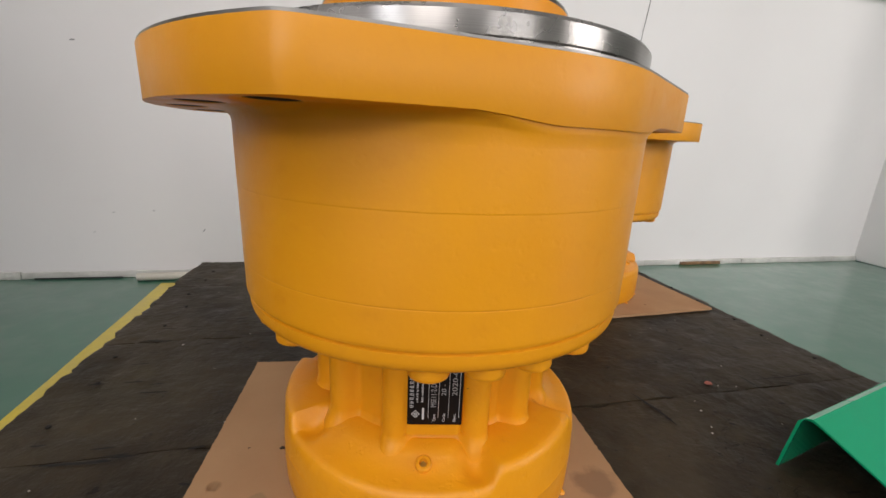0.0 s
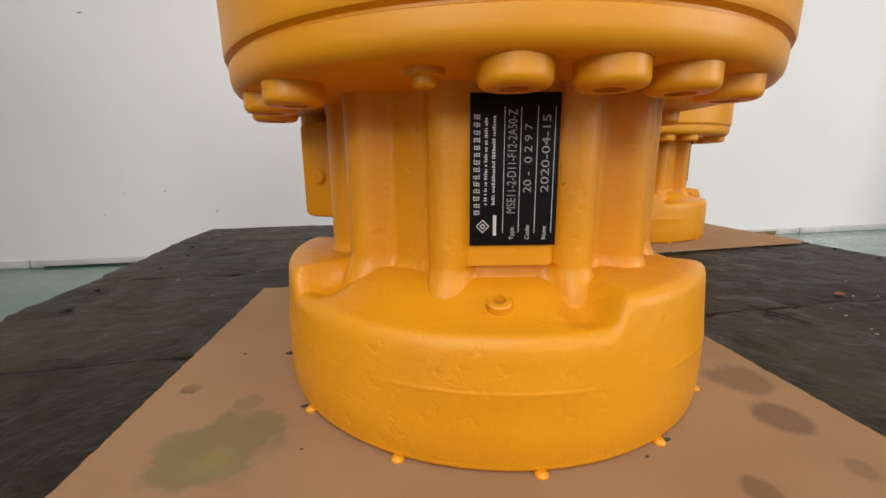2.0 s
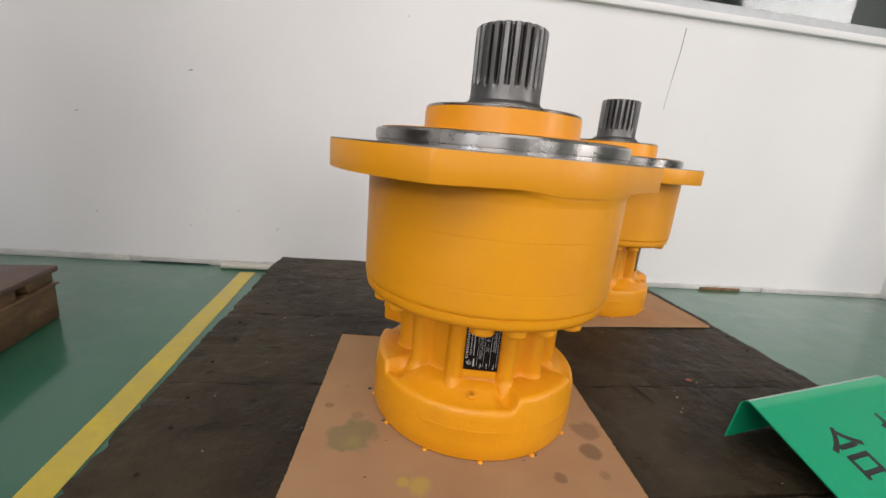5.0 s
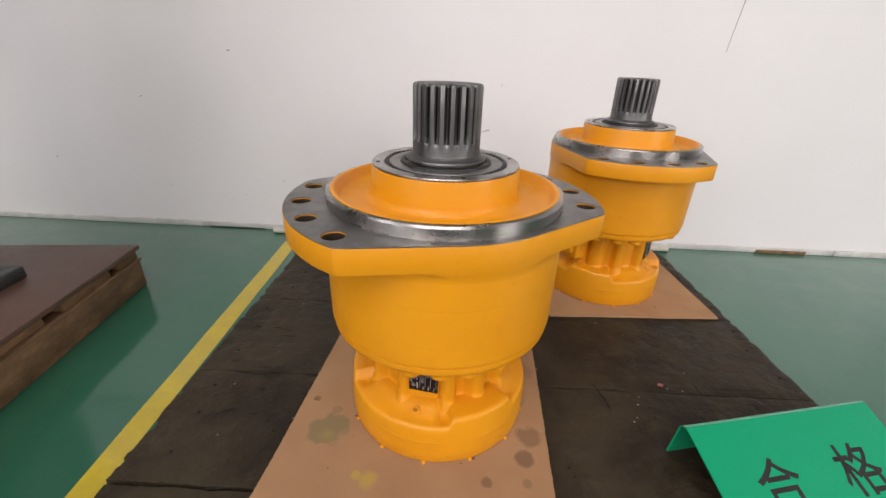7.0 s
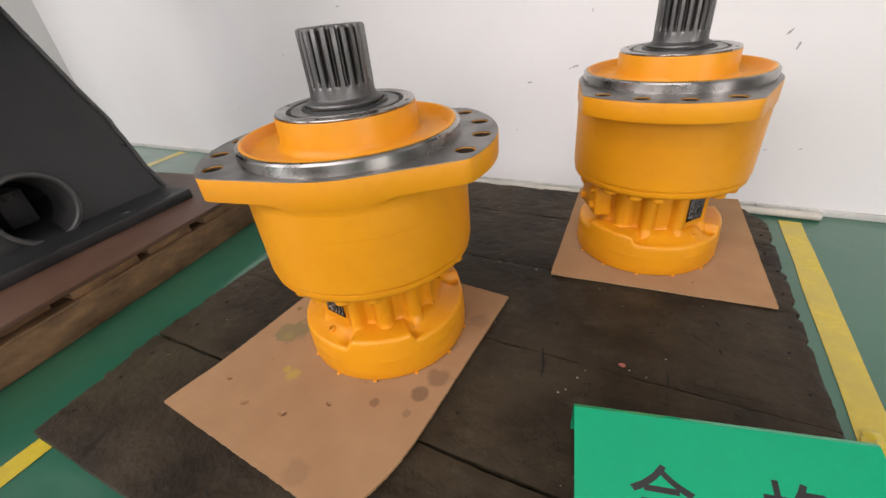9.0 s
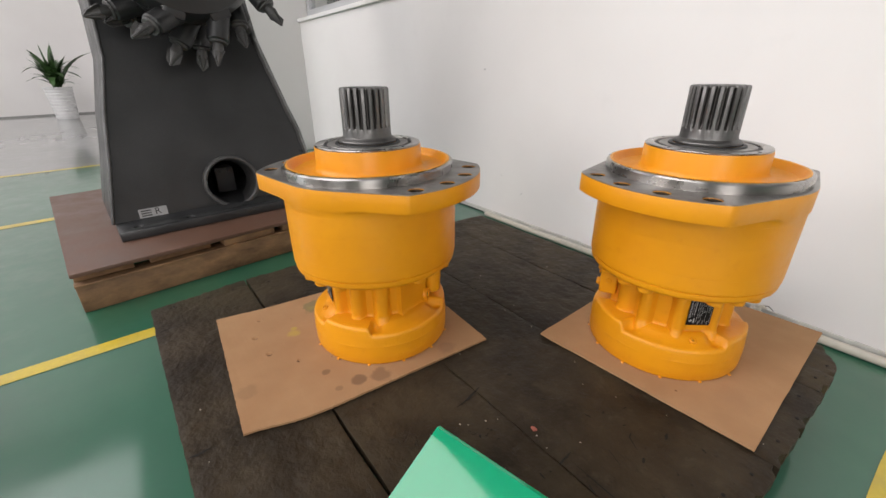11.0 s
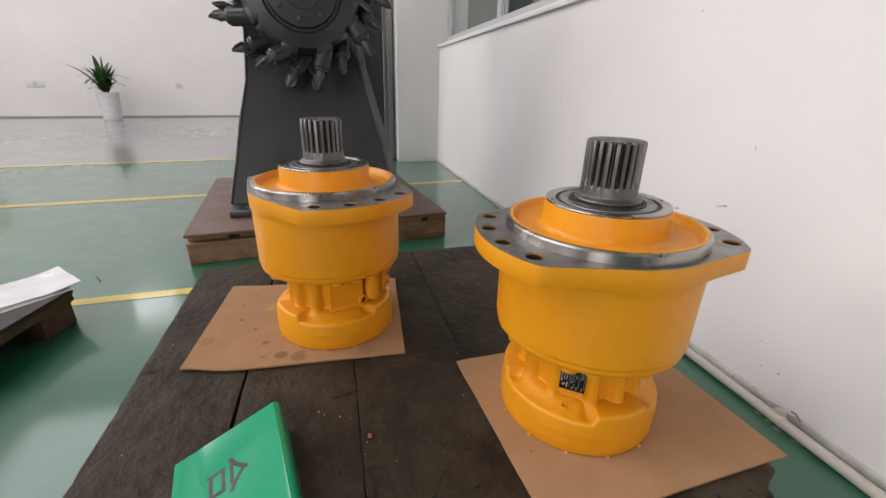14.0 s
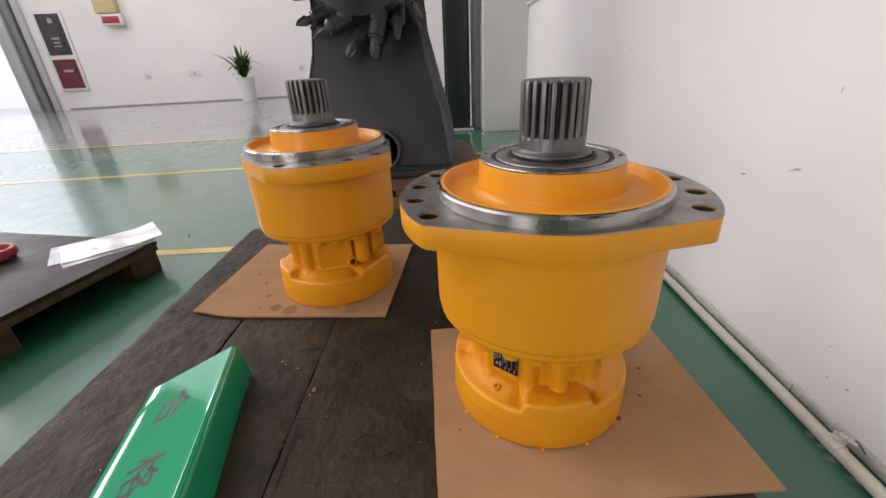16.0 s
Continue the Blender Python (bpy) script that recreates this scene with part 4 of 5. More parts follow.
            box(-r, r, s - 0.0002, s + 0.0002, 0, 0.0001, 0, bars, diamond)
    box(-0.0245, -0.0165, 0.0065, 0.0078, 0, 0.0001, 0, bars, up)
    part("print_bar", bars, PLATE_WHITE, plate)
    for u, v in ((-0.0145, -0.0262), (0.0145, -0.0262), (-0.0145, 0.0262), (0.0145, 0.0262)):
        part("rivet", disc_rod(m @ Vector((u, v, 0.0004)), m @ Vector((u, v, 0.0013)), 0.0010, 10, 0.0003), PLATE_BLACK, plate)
    return e


hydraulic_motor(0.0, 0.0, 0.0, 24.0, "yellow painted hydraulic motor standing upright on stained cardboard")
hydraulic_motor(0.3294, 0.3616, 60.6, 88.0, "yellow painted hydraulic motor standing upright on clean cardboard by the wall")


# ---- cardboard sheets ----
def cardboard_sheet(corners, mat, label, seed, bows=(0.0, 0.0), dents=(), n=14):
    """bows: how far the two long edges lean out of line near the front."""
    bm = bmesh.new()
    a, b, c, d = [Vector((*p, 0)) for p in corners]
    rnd = random.Random(seed)
    top, bot = [], []
    for i in range(n + 1):
        for j in range(n + 1):
            u, v = i / n, j / n
            p = a * (1 - u) * (1 - v) + b * u * (1 - v) + c * u * v + d * (1 - u) * v
            p.x += (bows[0] * (1 - u) + bows[1] * u) * step(v / 0.22) * min(1.0, (1 - v) / 0.7)
            rim = min(u, 1 - u, v, 1 - v)
            if rim == 0:
                p += Vector((rnd.uniform(-0.0005, 0.0005), rnd.uniform(-0.0005, 0.0005), 0))
            lift = 0.0006 * step((0.08 - rim) / 0.08) * (0.5 + 0.5 * noise.noise(Vector((p.x * 9, p.y * 9, seed))))
            sink = 0.0
            for x, y, r in dents:
                k = ((p.x - x) ** 2 + (p.y - y) ** 2) ** 0.5 / r
                sink += 0.0022 * math.exp(-(k * 1.3) ** 4) - 0.0007 * math.exp(-((k - 1.15) * 3.2) ** 2)
            top.append(bm.verts.new((p.x, p.y, 0.0040 + lift - sink)))
            bot.append(bm.verts.new((p.x, p.y, 0.0004 + lift)))
    at = lambda i, j: i * (n + 1) + j
    for i in range(n):
        for j in range(n):
            bm.faces.new((top[at(i, j)], top[at(i + 1, j)], top[at(i + 1, j + 1)], top[at(i, j + 1)]))
            bm.faces.new((bot[at(i, j)], bot[at(i, j + 1)], bot[at(i + 1, j + 1)], bot[at(i + 1, j)]))
    rim = [at(i, 0) for i in range(n)] + [at(n, j) for j in range(n)] + [at(n - i, n) for i in range(n)] + [at(0, n - j) for j in range(n)]
    for p, q in zip(rim, rim[1:] + rim[:1]):
        bm.faces.new((top[p], top[q], bot[q], bot[p]))
    return tagged(link("cardboard_sheet", bm, mat), label, "cardboard", "cardboard sheets under the motors")


cardboard_sheet(((-0.2035, -0.2415), (0.1100, -0.2665), (0.1505, 0.1192), (-0.1685, 0.1470)), CARD_A, "brown cardboard sheet with oil stains and dents", 1, (0.006, 0.013),
                ((-0.0385, -0.1920, 0.0044), (0.0080, -0.1580, 0.0036), (-0.0980, -0.1990, 0.0046), (-0.1510, -0.1770, 0.0040), (-0.1640, -0.0263, 0.0036)), 130)
cardboard_sheet(((0.1975, 0.2055), (0.5172, 0.2232), (0.4995, 0.5935), (0.1800, 0.5760)), CARD_B, "brown cardboard sheet, nearly clean, under a motor", 2)


# ---- dark pallet that carries the motors ----
def rough_plank(x0, x1, y0, y1, z0, z1, seed, cut=(0, 0), skew=0.0):
    """A worn plank along x with uneven ends, edges and top."""
    bm = bmesh.new()
    nx, ny = 150, 26
    top, bot = [], []
    for i in range(nx + 1):
        for j in range(ny + 1):
            u, v = i / nx, j / ny
            y = y0 + (y1 - y0) * v
            left, right = x0 - 0.024 * step((y + 0.352) / 0.21) - 0.006 * (y + 0.15), x1 - 0.0115 * (y + 0.352)
            x = left + (right - left) * u
            y += skew * (1 - v) * (x - x0)
            if i in (0, nx):
                x += 0.0020 * noise.noise(Vector((y * 40, seed, 0.5))) + 0.0014 * noise.noise(Vector((y * 130, seed, 2.5))) + (0.006 if i == 0 else -0.005) * step((noise.noise(Vector((y * 55, seed, 7.5))) - 0.30) / 0.14)
            if j in (0, ny):
                y += (0.0020 * max(0, noise.noise(Vector((x * 11, seed * 3.1 + j, 1.5)))) + 0.0008 * noise.noise(Vector((x * 70, seed * 3.1 + j, 4.5)))) * (1 if j == 0 else -1)
            if cut[0] and u < 0.06 and v > 0.4:
                x += cut[0] * step((v - 0.4) / 0.6) * (1 - u / 0.06)
            if cut[1] and u > 0.94 and v > 0.4:
                x -= cut[1] * step((v - 0.4) / 0.6) ** 2 * (u - 0.94) / 0.06
            drop = 0.0026 if i in (0, nx) else 0.0015 if j in (0, ny) else 0.0
            z = z1 - 0.0014 * step((noise.noise(Vector((x * 95, y * 120, seed + 5))) - 0.30) / 0.15) - drop * (0.6 + 0.8 * noise.noise(Vector((x * 25, y * 25, seed)))) - 0.0010 + 0.0010 * noise.noise(Vector((x * 18, y * 30, seed + 9))) - 0.0016 * step((noise.noise(Vector((x * 30, y * 45, seed + 3))) - 0.35) / 0.2)
            top.append(bm.verts.new((x, y, min(z, z1))))
            bot.append(bm.verts.new((x, y, z0)))
    at = lambda i, j: i * (ny + 1) + j
    for i in range(nx):
        for j in range(ny):
            bm.faces.new((top[at(i, j)], top[at(i + 1, j)], top[at(i + 1, j + 1)], top[at(i, j + 1)]))
            bm.faces.new((bot[at(i, j)], bot[at(i, j + 1)], bot[at(i + 1, j + 1)], bot[at(i + 1, j)]))
    rim = [at(i, 0) for i in range(nx)] + [at(nx, j) for j in range(ny)] + [at(nx - i, ny) for i in range(nx)] + [at(0, ny - j) for j in range(ny)]
    for p, q in zip(rim, rim[1:] + rim[:1]):
        bm.faces.new((top[p], top[q], bot[q], bot[p]))
    return bm


def dark_pallet():
    e = thing("pallet", "oil-blackened wooden pallet that carries both motors", "pallet", "pallets on the floor", at=(0.1, 0.1, FLOOR))
    e.matrix_world = Matrix.Translation((0, 0, 0))
    ys = (-0.340, -0.156, 0.025, 0.224, 0.418, 0.562)
    rnd = random.Random(8)
    for k in range(5):
        part("plank", rough_plank(-0.3345 + rnd.uniform(-0.001, 0.001), 0.551 + rnd.uniform(-0.001, 0.001), ys[k] + (0.0021 if k == 1 else 0.0006), ys[k + 1] - (0.0021 if k == 0 else 0.0006), -0.020, 0.0, k + 1, (0.006, 0.03) if k == 4 else (0, 0), 0.018 if k == 0 else 0.0), WOOD, e)
    for x0, x1 in ((-0.300, -0.210), (0.065, 0.155), (0.440, 0.530)):
        part("stringer", box(x0, x1, -0.312, 0.545, -0.098, -0.0205, 0.004), WOOD, e)
    for y0, y1 in ((-0.318, -0.230), (0.055, 0.150), (0.450, 0.545)):
        part("bottom_board", box(-0.315, 0.530, y0, y1, FLOOR + 0.0005, -0.0985, 0.003), WOOD, e)
    chips = [(((x, y + rnd.uniform(-0.004, 0.004)), (x + rnd.uniform(0.005, 0.026), y + rnd.uniform(-0.004, 0.004))), rnd.uniform(0.0016, 0.0040)) for y in ys[1:5] for x in [rnd.uniform(-0.32, 0.50) for _ in range(9)]]
    chips += [(((x, y), (x + rnd.uniform(-0.010, 0.014), y + rnd.uniform(-0.006, 0.006))), rnd.uniform(0.0012, 0.0030)) for x, y in [(rnd.uniform(-0.32, 0.53), rnd.uniform(-0.33, 0.55)) for _ in range(54)]]
    chips += [(((x, y), (x + rnd.uniform(0.006, 0.020), y + rnd.uniform(-0.003, 0.003))), rnd.uniform(0.0012, 0.0034)) for x, y in [(rnd.uniform(-0.345, -0.19), rnd.uniform(-0.10, 0.50)) for _ in range(30)]]
    for pts, w in (*chips, (((0.239, -0.018), (0.237, 0.005), (0.228, 0.034)), 0.0042), (((0.103, -0.328), (0.104, -0.318), (0.103, -0.302)), 0.0040), (((-0.228, -0.335), (-0.232, -0.315), (-0.241, -0.288)), 0.0026),
                   (((0.384, 0.022), (0.381, 0.047)), 0.0030), (((0.443, 0.102), (0.440, 0.110)), 0.0040), (((0.429, 0.114), (0.413, 0.124), (0.410, 0.134)), 0.0022), (((0.443, 0.157), (0.439, 0.168)), 0.0040),
                   (((0.428, 0.078), (0.407, 0.087)), 0.0016), (((0.388, 0.037), (0.443, 0.036), (0.500, 0.038)), 0.0016), (((-0.300, 0.020), (-0.250, 0.017)), 0.0030), (((-0.290, -0.06), (-0.270, -0.048)), 0.0034), (((-0.270, 0.11), (-0.245, 0.108)), 0.0030)):
        # gouges are flat dark strips; their sunken shade is put into the colour
        bm = bmesh.new()
        line = [Vector((*a, 0.0005)).lerp(Vector((*b, 0.0005)), f / 5) for a, b in zip(pts, pts[1:]) for f in range(6)]
        d = (line[-1] - line[0]).normalized()
        across = Vector((-d.y, d.x, 0))
        left, right = [], []
        for k, p in enumerate(line):
            half = w * 0.5 * math.sin(math.pi * (k + 0.4) / (len(line) - 0.2)) ** 0.6
            left.append(bm.verts.new(p + across * half * rnd.uniform(0.5, 1.2)))
            right.append(bm.verts.new(p - across * half * rnd.uniform(0.5, 1.2)))
        for k in range(len(line) - 1):
            if (line[k + 1] - line[k]).length > 1e-6:
                bm.faces.new((left[k], right[k], right[k + 1], left[k + 1]))
        part("gouge", bm, GOUGE, e, "flat dark strip coloured like a shaded gouge", 0)
    for k in range(5):
        for x in (-0.322 + 0.01 * (k % 2), 0.525):
            for f in (0.22, 0.55, 0.82):
                q = Vector((x + rnd.uniform(-0.008, 0.008), ys[k] + (ys[k + 1] - ys[k]) * f, -0.0011))
                if k == 4 and f > 0.6:
                    continue
                part("nail", disc_rod(q, q + Vector((0, 0, 0.0016)), 0.0022, 10, 0.0004), GOUGE, e)


dark_pallet()


# ---- green sign on the pallet ----
def tent_sign():
    e = thing("sign", "folded glossy green plastic sign with two black characters", "sign", at=(0.290, -0.086, 0.0), turn=12.8)
    # x runs along the ridge, the front face slopes down towards -y
    L, H, D, T = 0.2565, 0.0545, 0.1290, 0.0022
    prof = [(0.0090, 0.0004), (0.0035, H - 0.0065), (0.0010, H - 0.0015), (-0.0030, H), (-0.0085, H - 0.0020), *((-0.0085 - (D - 0.0085) * f, H - 0.0020 - (H - 0.0024) * f) for f in (0.04, 0.35, 0.7)), (-D, 0.0004)]
    bm = bmesh.new()
    rings = []
    inner = []
    for i, (y, z) in enumerate(prof):
        a, b = prof[max(0, i - 1)], prof[min(len(prof) - 1, i + 1)]
        d = Vector((b[0] - a[0], b[1] - a[1])).normalized()
        inner.append((y + d.y * T, z + d.x * T))
    for x in (0.0, L):
        rings.append(([bm.verts.new((x, y, z)) for y, z in prof], [bm.verts.new((x, y, max(0.0004, z))) for y, z in inner]))
    (o0, i0), (o1, i1) = rings
    for k in range(len(prof) - 1):
        bm.faces.new((o0[k], o0[k + 1], o1[k + 1], o1[k]))
        bm.faces.new((i0[k], i1[k], i1[k + 1], i0[k + 1]))
        bm.faces.new((o0[k], i0[k], i0[k + 1], o0[k + 1]))
        bm.faces.new((o1[k], o1[k + 1], i1[k + 1], i1[k]))
    bm.faces.new((o0[0], o1[0], i1[0], i0[0]))
    bm.faces.new((o0[-1], i0[-1], i1[-1], o1[-1]))
    part("sheet", bm, GREEN_SHEET, e)
    # lettering on the sloping face
    run = Vector((0, -D + 0.0085, -H + 0.0024)).normalized()
    up = -run
    out = Vector((1, 0, 0)).cross(up)
    m = Matrix(((1, up.x, out.x, 0), (0, up.y, out.y, -0.0030), (0, up.z, out.z, H), (0, 0, 0, 1)))
    for body, u, v in (("合", 0.0470, 0.0730), ("格", 0.1535, 0.0710)):
        part("lettering", text_mesh(body, 0.0560, m @ Matrix.Translation((u, -v, 0.0003)), None, 1.0, 0.0006), INK, e, "black hand-cut character")


tent_sign()


# ---- small litter on the pallet ----
def litter():
    rnd = random.Random(12)
    bm = bmesh.new()
    for _ in range(70):
        x, y = rnd.uniform(-0.30, 0.54), rnd.uniform(-0.33, 0.54)
        s = rnd.uniform(0.0005, 0.0012)
        own = bmesh.new()
        bmesh.ops.create_icosphere(own, subdivisions=1, radius=s)
        own.transform(Matrix.Translation((x, y, s * 0.4 - 0.0005)) @ Matrix.Diagonal((rnd.uniform(0.6, 1.6), 1, 0.6, 1)))
        merged(bm, own)
    tagged(link("grit", bm, GRIT), "pale grit scattered over the pallet", "grit", kind="stuff")
    for x, y, s, mat, lab in ((0.3300, 0.0377, 0.0050, CHIP, "small red paint chip lying on the dark pallet"), (0.2813, -0.0026, 0.0015, GRIT, "tiny pale chip lying on the dark pallet"),
                              (0.3792, 0.0684, 0.0014, GRIT, "tiny pale chip lying on the dark pallet"), (0.2647, -0.0335, 0.0016, GRIT, "tiny pale chip lying on the dark pallet")):
        own = bmesh.new()
        bmesh.ops.create_icosphere(own, subdivisions=2, radius=s)
        for v in own.verts:
            v.co *= 0.75 + 0.5 * noise.noise(v.co * 400 + Vector((x * 50, 0, 0)))
        own.transform(Matrix.Translation((x, y, s * 0.25)) @ Matrix.Diagonal((1.1, 0.8, 0.4, 1)))
        tagged(link("chip", own, mat), lab, "chip")


litter()


def crumbs():
    for x, y, s in ((-0.1205, 0.0055, 0.0026), (-0.1475, 0.0097, 0.0011), (0.0465, -0.1058, 0.0019), (0.0330, -0.1135, 0.0011), (-0.1035, -0.0530, 0.0020), (-0.1004, -0.0838, 0.0007), (-0.1193, -0.1294, 0.0012)):
        own = bmesh.new()
        bmesh.ops.create_icosphere(own, subdivisions=2, radius=s)
        for v in own.verts:
            v.co *= 0.7 + 0.7 * noise.noise(v.co * 500 + Vector((x * 70, y * 40, 0)))
        own.transform(Matrix.Translation((x, y, 0.0045)) @ Matrix.Diagonal((1.4, 0.6, 0.5, 1)))
        tagged(link("crumb", own, SOIL), "dark brown crumb lying on the cardboard", "crumb", "crumbs at the foot of the motor")


crumbs()


def floor_litter():
    rnd = random.Random(31)
    bm = bmesh.new()
    bmesh.ops.create_icosphere(bm, subdivisions=3, radius=0.015)
    for v in bm.verts:
        v.co *= 0.75 + 0.7 * noise.noise(v.co * 90) + 0.25 * noise.noise(v.co * 260)
        v.co = Vector((v.co.x * 1.1, v.co.y * 1.4, max(-0.004, v.co.z * 0.45)))
    ob = link("paint_flake", bm, LINE_PAINT)
    ob.matrix_world = pose(0.640, 0.130, FLOOR + 0.0050)
    tagged(ob, "crumpled flake of yellow line paint on the green floor", "paint flake")
    tw = link("twig", sweep([(-0.62, -0.735, FLOOR + 0.002), (-0.605, -0.722, FLOOR + 0.0024), (-0.585, -0.712, FLOOR + 0.002)], 0.0018, 6), BLACK)
    tagged(tw, "short thin dark twig lying on the green floor", "twig")


floor_litter()


# ---- pallet and cutter machine ----
def machine_pallet():
    e = thing("pallet", "raw timber pallet with a red-brown plywood top under the cutter", "pallet", "pallets on the floor", at=(-0.658, -0.483, FLOOR), turn=6.44)
    # x runs back from the near corner, y along the near side
    W, Dp, top = 0.936, 0.935, 0.1105
    part("top_sheet", box(-Dp, 0, 0, W, top - 0.011, top, 0.0015), PLY_TOP, e, "red-brown plywood sheet")
    rnd = random.Random(5)
    y = 0.004
    while y < W - 0.02:
        w = rnd.uniform(0.07, 0.16)
        low = rnd.uniform(0.0, 0.004)
        part("deck_board", box(-Dp + rnd.uniform(0, 0.02), -rnd.uniform(0.003, 0.030), y, min(W - 0.003, y + w), top - 0.033, top - 0.0120 - low, 0.003), RAW_WOOD, e)
        y += w + rnd.uniform(0.006, 0.045)
    part("edge_strip", box(-0.030, -0.0005, 0.001, W - 0.001, top - 0.0385, top - 0.0335, 0.0015), RAW_WOOD, e, "pale sawn edge strip")
    for x0, x1 in ((-0.075, -0.006), (-Dp / 2 - 0.04, -Dp / 2 + 0.04), (-Dp + 0.01, -Dp + 0.08)):
        part("stringer", box(x0, x1, 0.002, W - 0.002, 0.0005, top - 0.0390, 0.004), RAW_WOOD, e)


machine_pallet()


def cutter():
    e = thing("drum_cutter", "dark grey drum cutter attachment standing on a timber pallet", "machine", at=(-0.849, -0.040, -0.0098), turn=4.0)
    e.scale = (1.05, 1.05, 1.05)
    # x points to the room's middle, the front plate leans back
    lean = lambda z: -0.105 - 0.26 * max(0.0, z - 0.03)
    foot = prism([(0.0, -0.318), (0.0, 0.300), (-0.62, 0.300), (-0.62, -0.318)], 0.0, 0.026, [(-0.035, y, 0.011) for y in (-0.27, -0.14, 0.14, 0.25)], 0.004)
    part("foot_plate", foot, MACHINE, e)
    outline = [(-0.325, 0.024), (-0.288, 0.18), (-0.264, 0.30), (-0.222, 0.46), (-0.210, 0.62), (-0.210, 0.98), (0.190, 0.98), (0.190, 0.62), (0.197, 0.52), (0.246, 0.31), (0.271, 0.22), (0.286, 0.09), (0.300, 0.024)]
    hole = (0.010, 0.090, 0.074)

    def plate(x_shift, thick, holes):
        bm = prism([(y, z) for y, z in outline], 0.0, thick, holes)
        for v in bm.verts:
            y, z, d = v.co
            v.co = Vector((lean(z) + x_shift - d, y, z))
        return bm

    part("front_plate", plate(0.0, 0.016, [hole]), MACHINE, e, smooth=25)
    part("back_plate", plate(-0.34, 0.016, []), MACHINE, e, smooth=25)
    for pts in ([(-0.325, 0.026), (-0.288, 0.18), (-0.264, 0.30), (-0.222, 0.46), (-0.210, 0.62), (-0.210, 0.98)], [(0.300, 0.026), (0.286, 0.09), (0.271, 0.22), (0.246, 0.31), (0.197, 0.52), (0.190, 0.62), (0.190, 0.98)]):
        bm = bmesh.new()
        s = 1 if pts[0][0] > 0 else -1
        cols = []
        for y, z in pts:
            flare = 0.035 if s > 0 and z > 0.03 else 0.0
            cols.append([bm.verts.new((lean(z) - 0.010, y, z)), bm.verts.new((lean(z) - 0.06, y + flare, z)), bm.verts.new((lean(z) - 0.35, y + flare, z)), bm.verts.new((lean(z) - 0.35, y + flare - s * 0.014, z)), bm.verts.new((lean(z) - 0.010, y - s * 0.014, z))])
        for a, b in zip(cols, cols[1:]):
            for k in range(5):
                bm.faces.new((a[k], a[(k + 1) % 5], b[(k + 1) % 5], b[k]))
        bm.faces.new(cols[0])
        bm.faces.new(cols[-1])
        part("side_plate", bm, MACHINE, e, smooth=25)
        weld = []
        for (ya, za), (yb, zb) in zip(pts, pts[1:]):
            for k in range(12):
                f = k / 12
                y, z = ya + (yb - ya) * f, za + (zb - za) * f
                weld.append((lean(z) + 0.002 + 0.002 * noise.noise(Vector((z * 60, y * 60, s))), y - s * 0.002 + (0.003 if s > 0 else 0.001) * noise.noise(Vector((z * 35, s, y * 35))), z))
        part("weld_seam", sweep(weld, 0.0048 if s > 0 else 0.004, 8), MACHINE_WORN, e, "rough pale weld seam")
    # round service opening
    y, z, r = hole
    ring = lathe([(r - 0.002, -0.10), (r + 0.008, -0.004), (r + 0.009, 0.022), (r + 0.007, 0.027), (r + 0.001, 0.028), (r - 0.003, 0.024), (r - 0.009, -0.10), (r - 0.002, -0.10)], 48, None,
                 Matrix.Translation((lean(z), y, z)) @ Matrix.Rotation(radians(-5), 4, "Z") @ Matrix.Rotation(radians(90 - 8), 4, "Y"))
    part("opening_collar", ring, MACHINE_WORN, e, "grey raised collar round the opening")
    part("inner_block", box(lean(z) - 0.15, lean(z) - 0.090, y - 0.024, y + 0.036, z - 0.055, z + 0.030, 0.006), MACHINE, e)
    for dy in (-0.012, 0.014):
        part("inner_bolt", disc_rod((lean(z) - 0.091, y + 0.006 + dy, z + 0.018), (lean(z) - 0.085, y + 0.006 + dy, z + 0.018), 0.006, 12, 0.001), MACHINE, e)
    # sticker with one readable letter
    m = Matrix.Translation((lean(0.041) + 0.0012, -0.222, 0.040)) @ Matrix.Rotation(radians(90), 4, "Z") @ Matrix.Rotation(radians(90 - 10), 4, "X")
    st = part("sticker", box(-0.036, 0.036, -0.013, 0.013, 0, 0.0006, 0, None, m), LABEL_GREY, e, "pale grey sticker")
    part("lettering", text_mesh("R", 0.026, m @ Matrix.Translation((0.004, 0.001, 0.0009))), INK, st)
    bars = bmesh.new()
    for k in range(3):
        box(-0.030, -0.004, -0.009 + k * 0.007, -0.005 + k * 0.007, 0.0007, 0.0009, 0, bars, m)
    part("print_bar", bars, MACHINE_WORN, st)
    for by in (-0.27, -0.14, 0.14, 0.25):
        part("foot_bolt", disc_rod((-0.035, by, 0.010), (-0.035, by, 0.022), 0.009, 6, 0.001), MACHINE_WORN, e)
    # cutting drum with its picks
    cx, cy, cz = -0.085, -0.005, 0.732
    turn = Matrix.Translation((cx, cy, cz)) @ Matrix.Rotation(radians(90), 4, "Y")
    drum = part("drum", lathe([(0, -0.17), (0.155, -0.17), (0.185, -0.15), (0.190, -0.05), (0.186, 0.030), (0.170, 0.055), (0.128, 0.062), (0.122, 0.052), (0.114, 0.052), (0.110, 0.066), (0.060, 0.070), (0.056, 0.060), (0, 0.060)], 72, None, turn), MACHINE, e)
    part("hub_cap", disc_rod((cx + 0.058, cy, cz), (cx + 0.078, cy, cz), 0.020, 24, 0.004), MACHINE_WORN, drum)
    for k in range(8):
        a = radians(k * 45 + 10)
        q = Vector((cx + 0.066, cy + 0.088 * math.sin(a), cz + 0.088 * math.cos(a)))
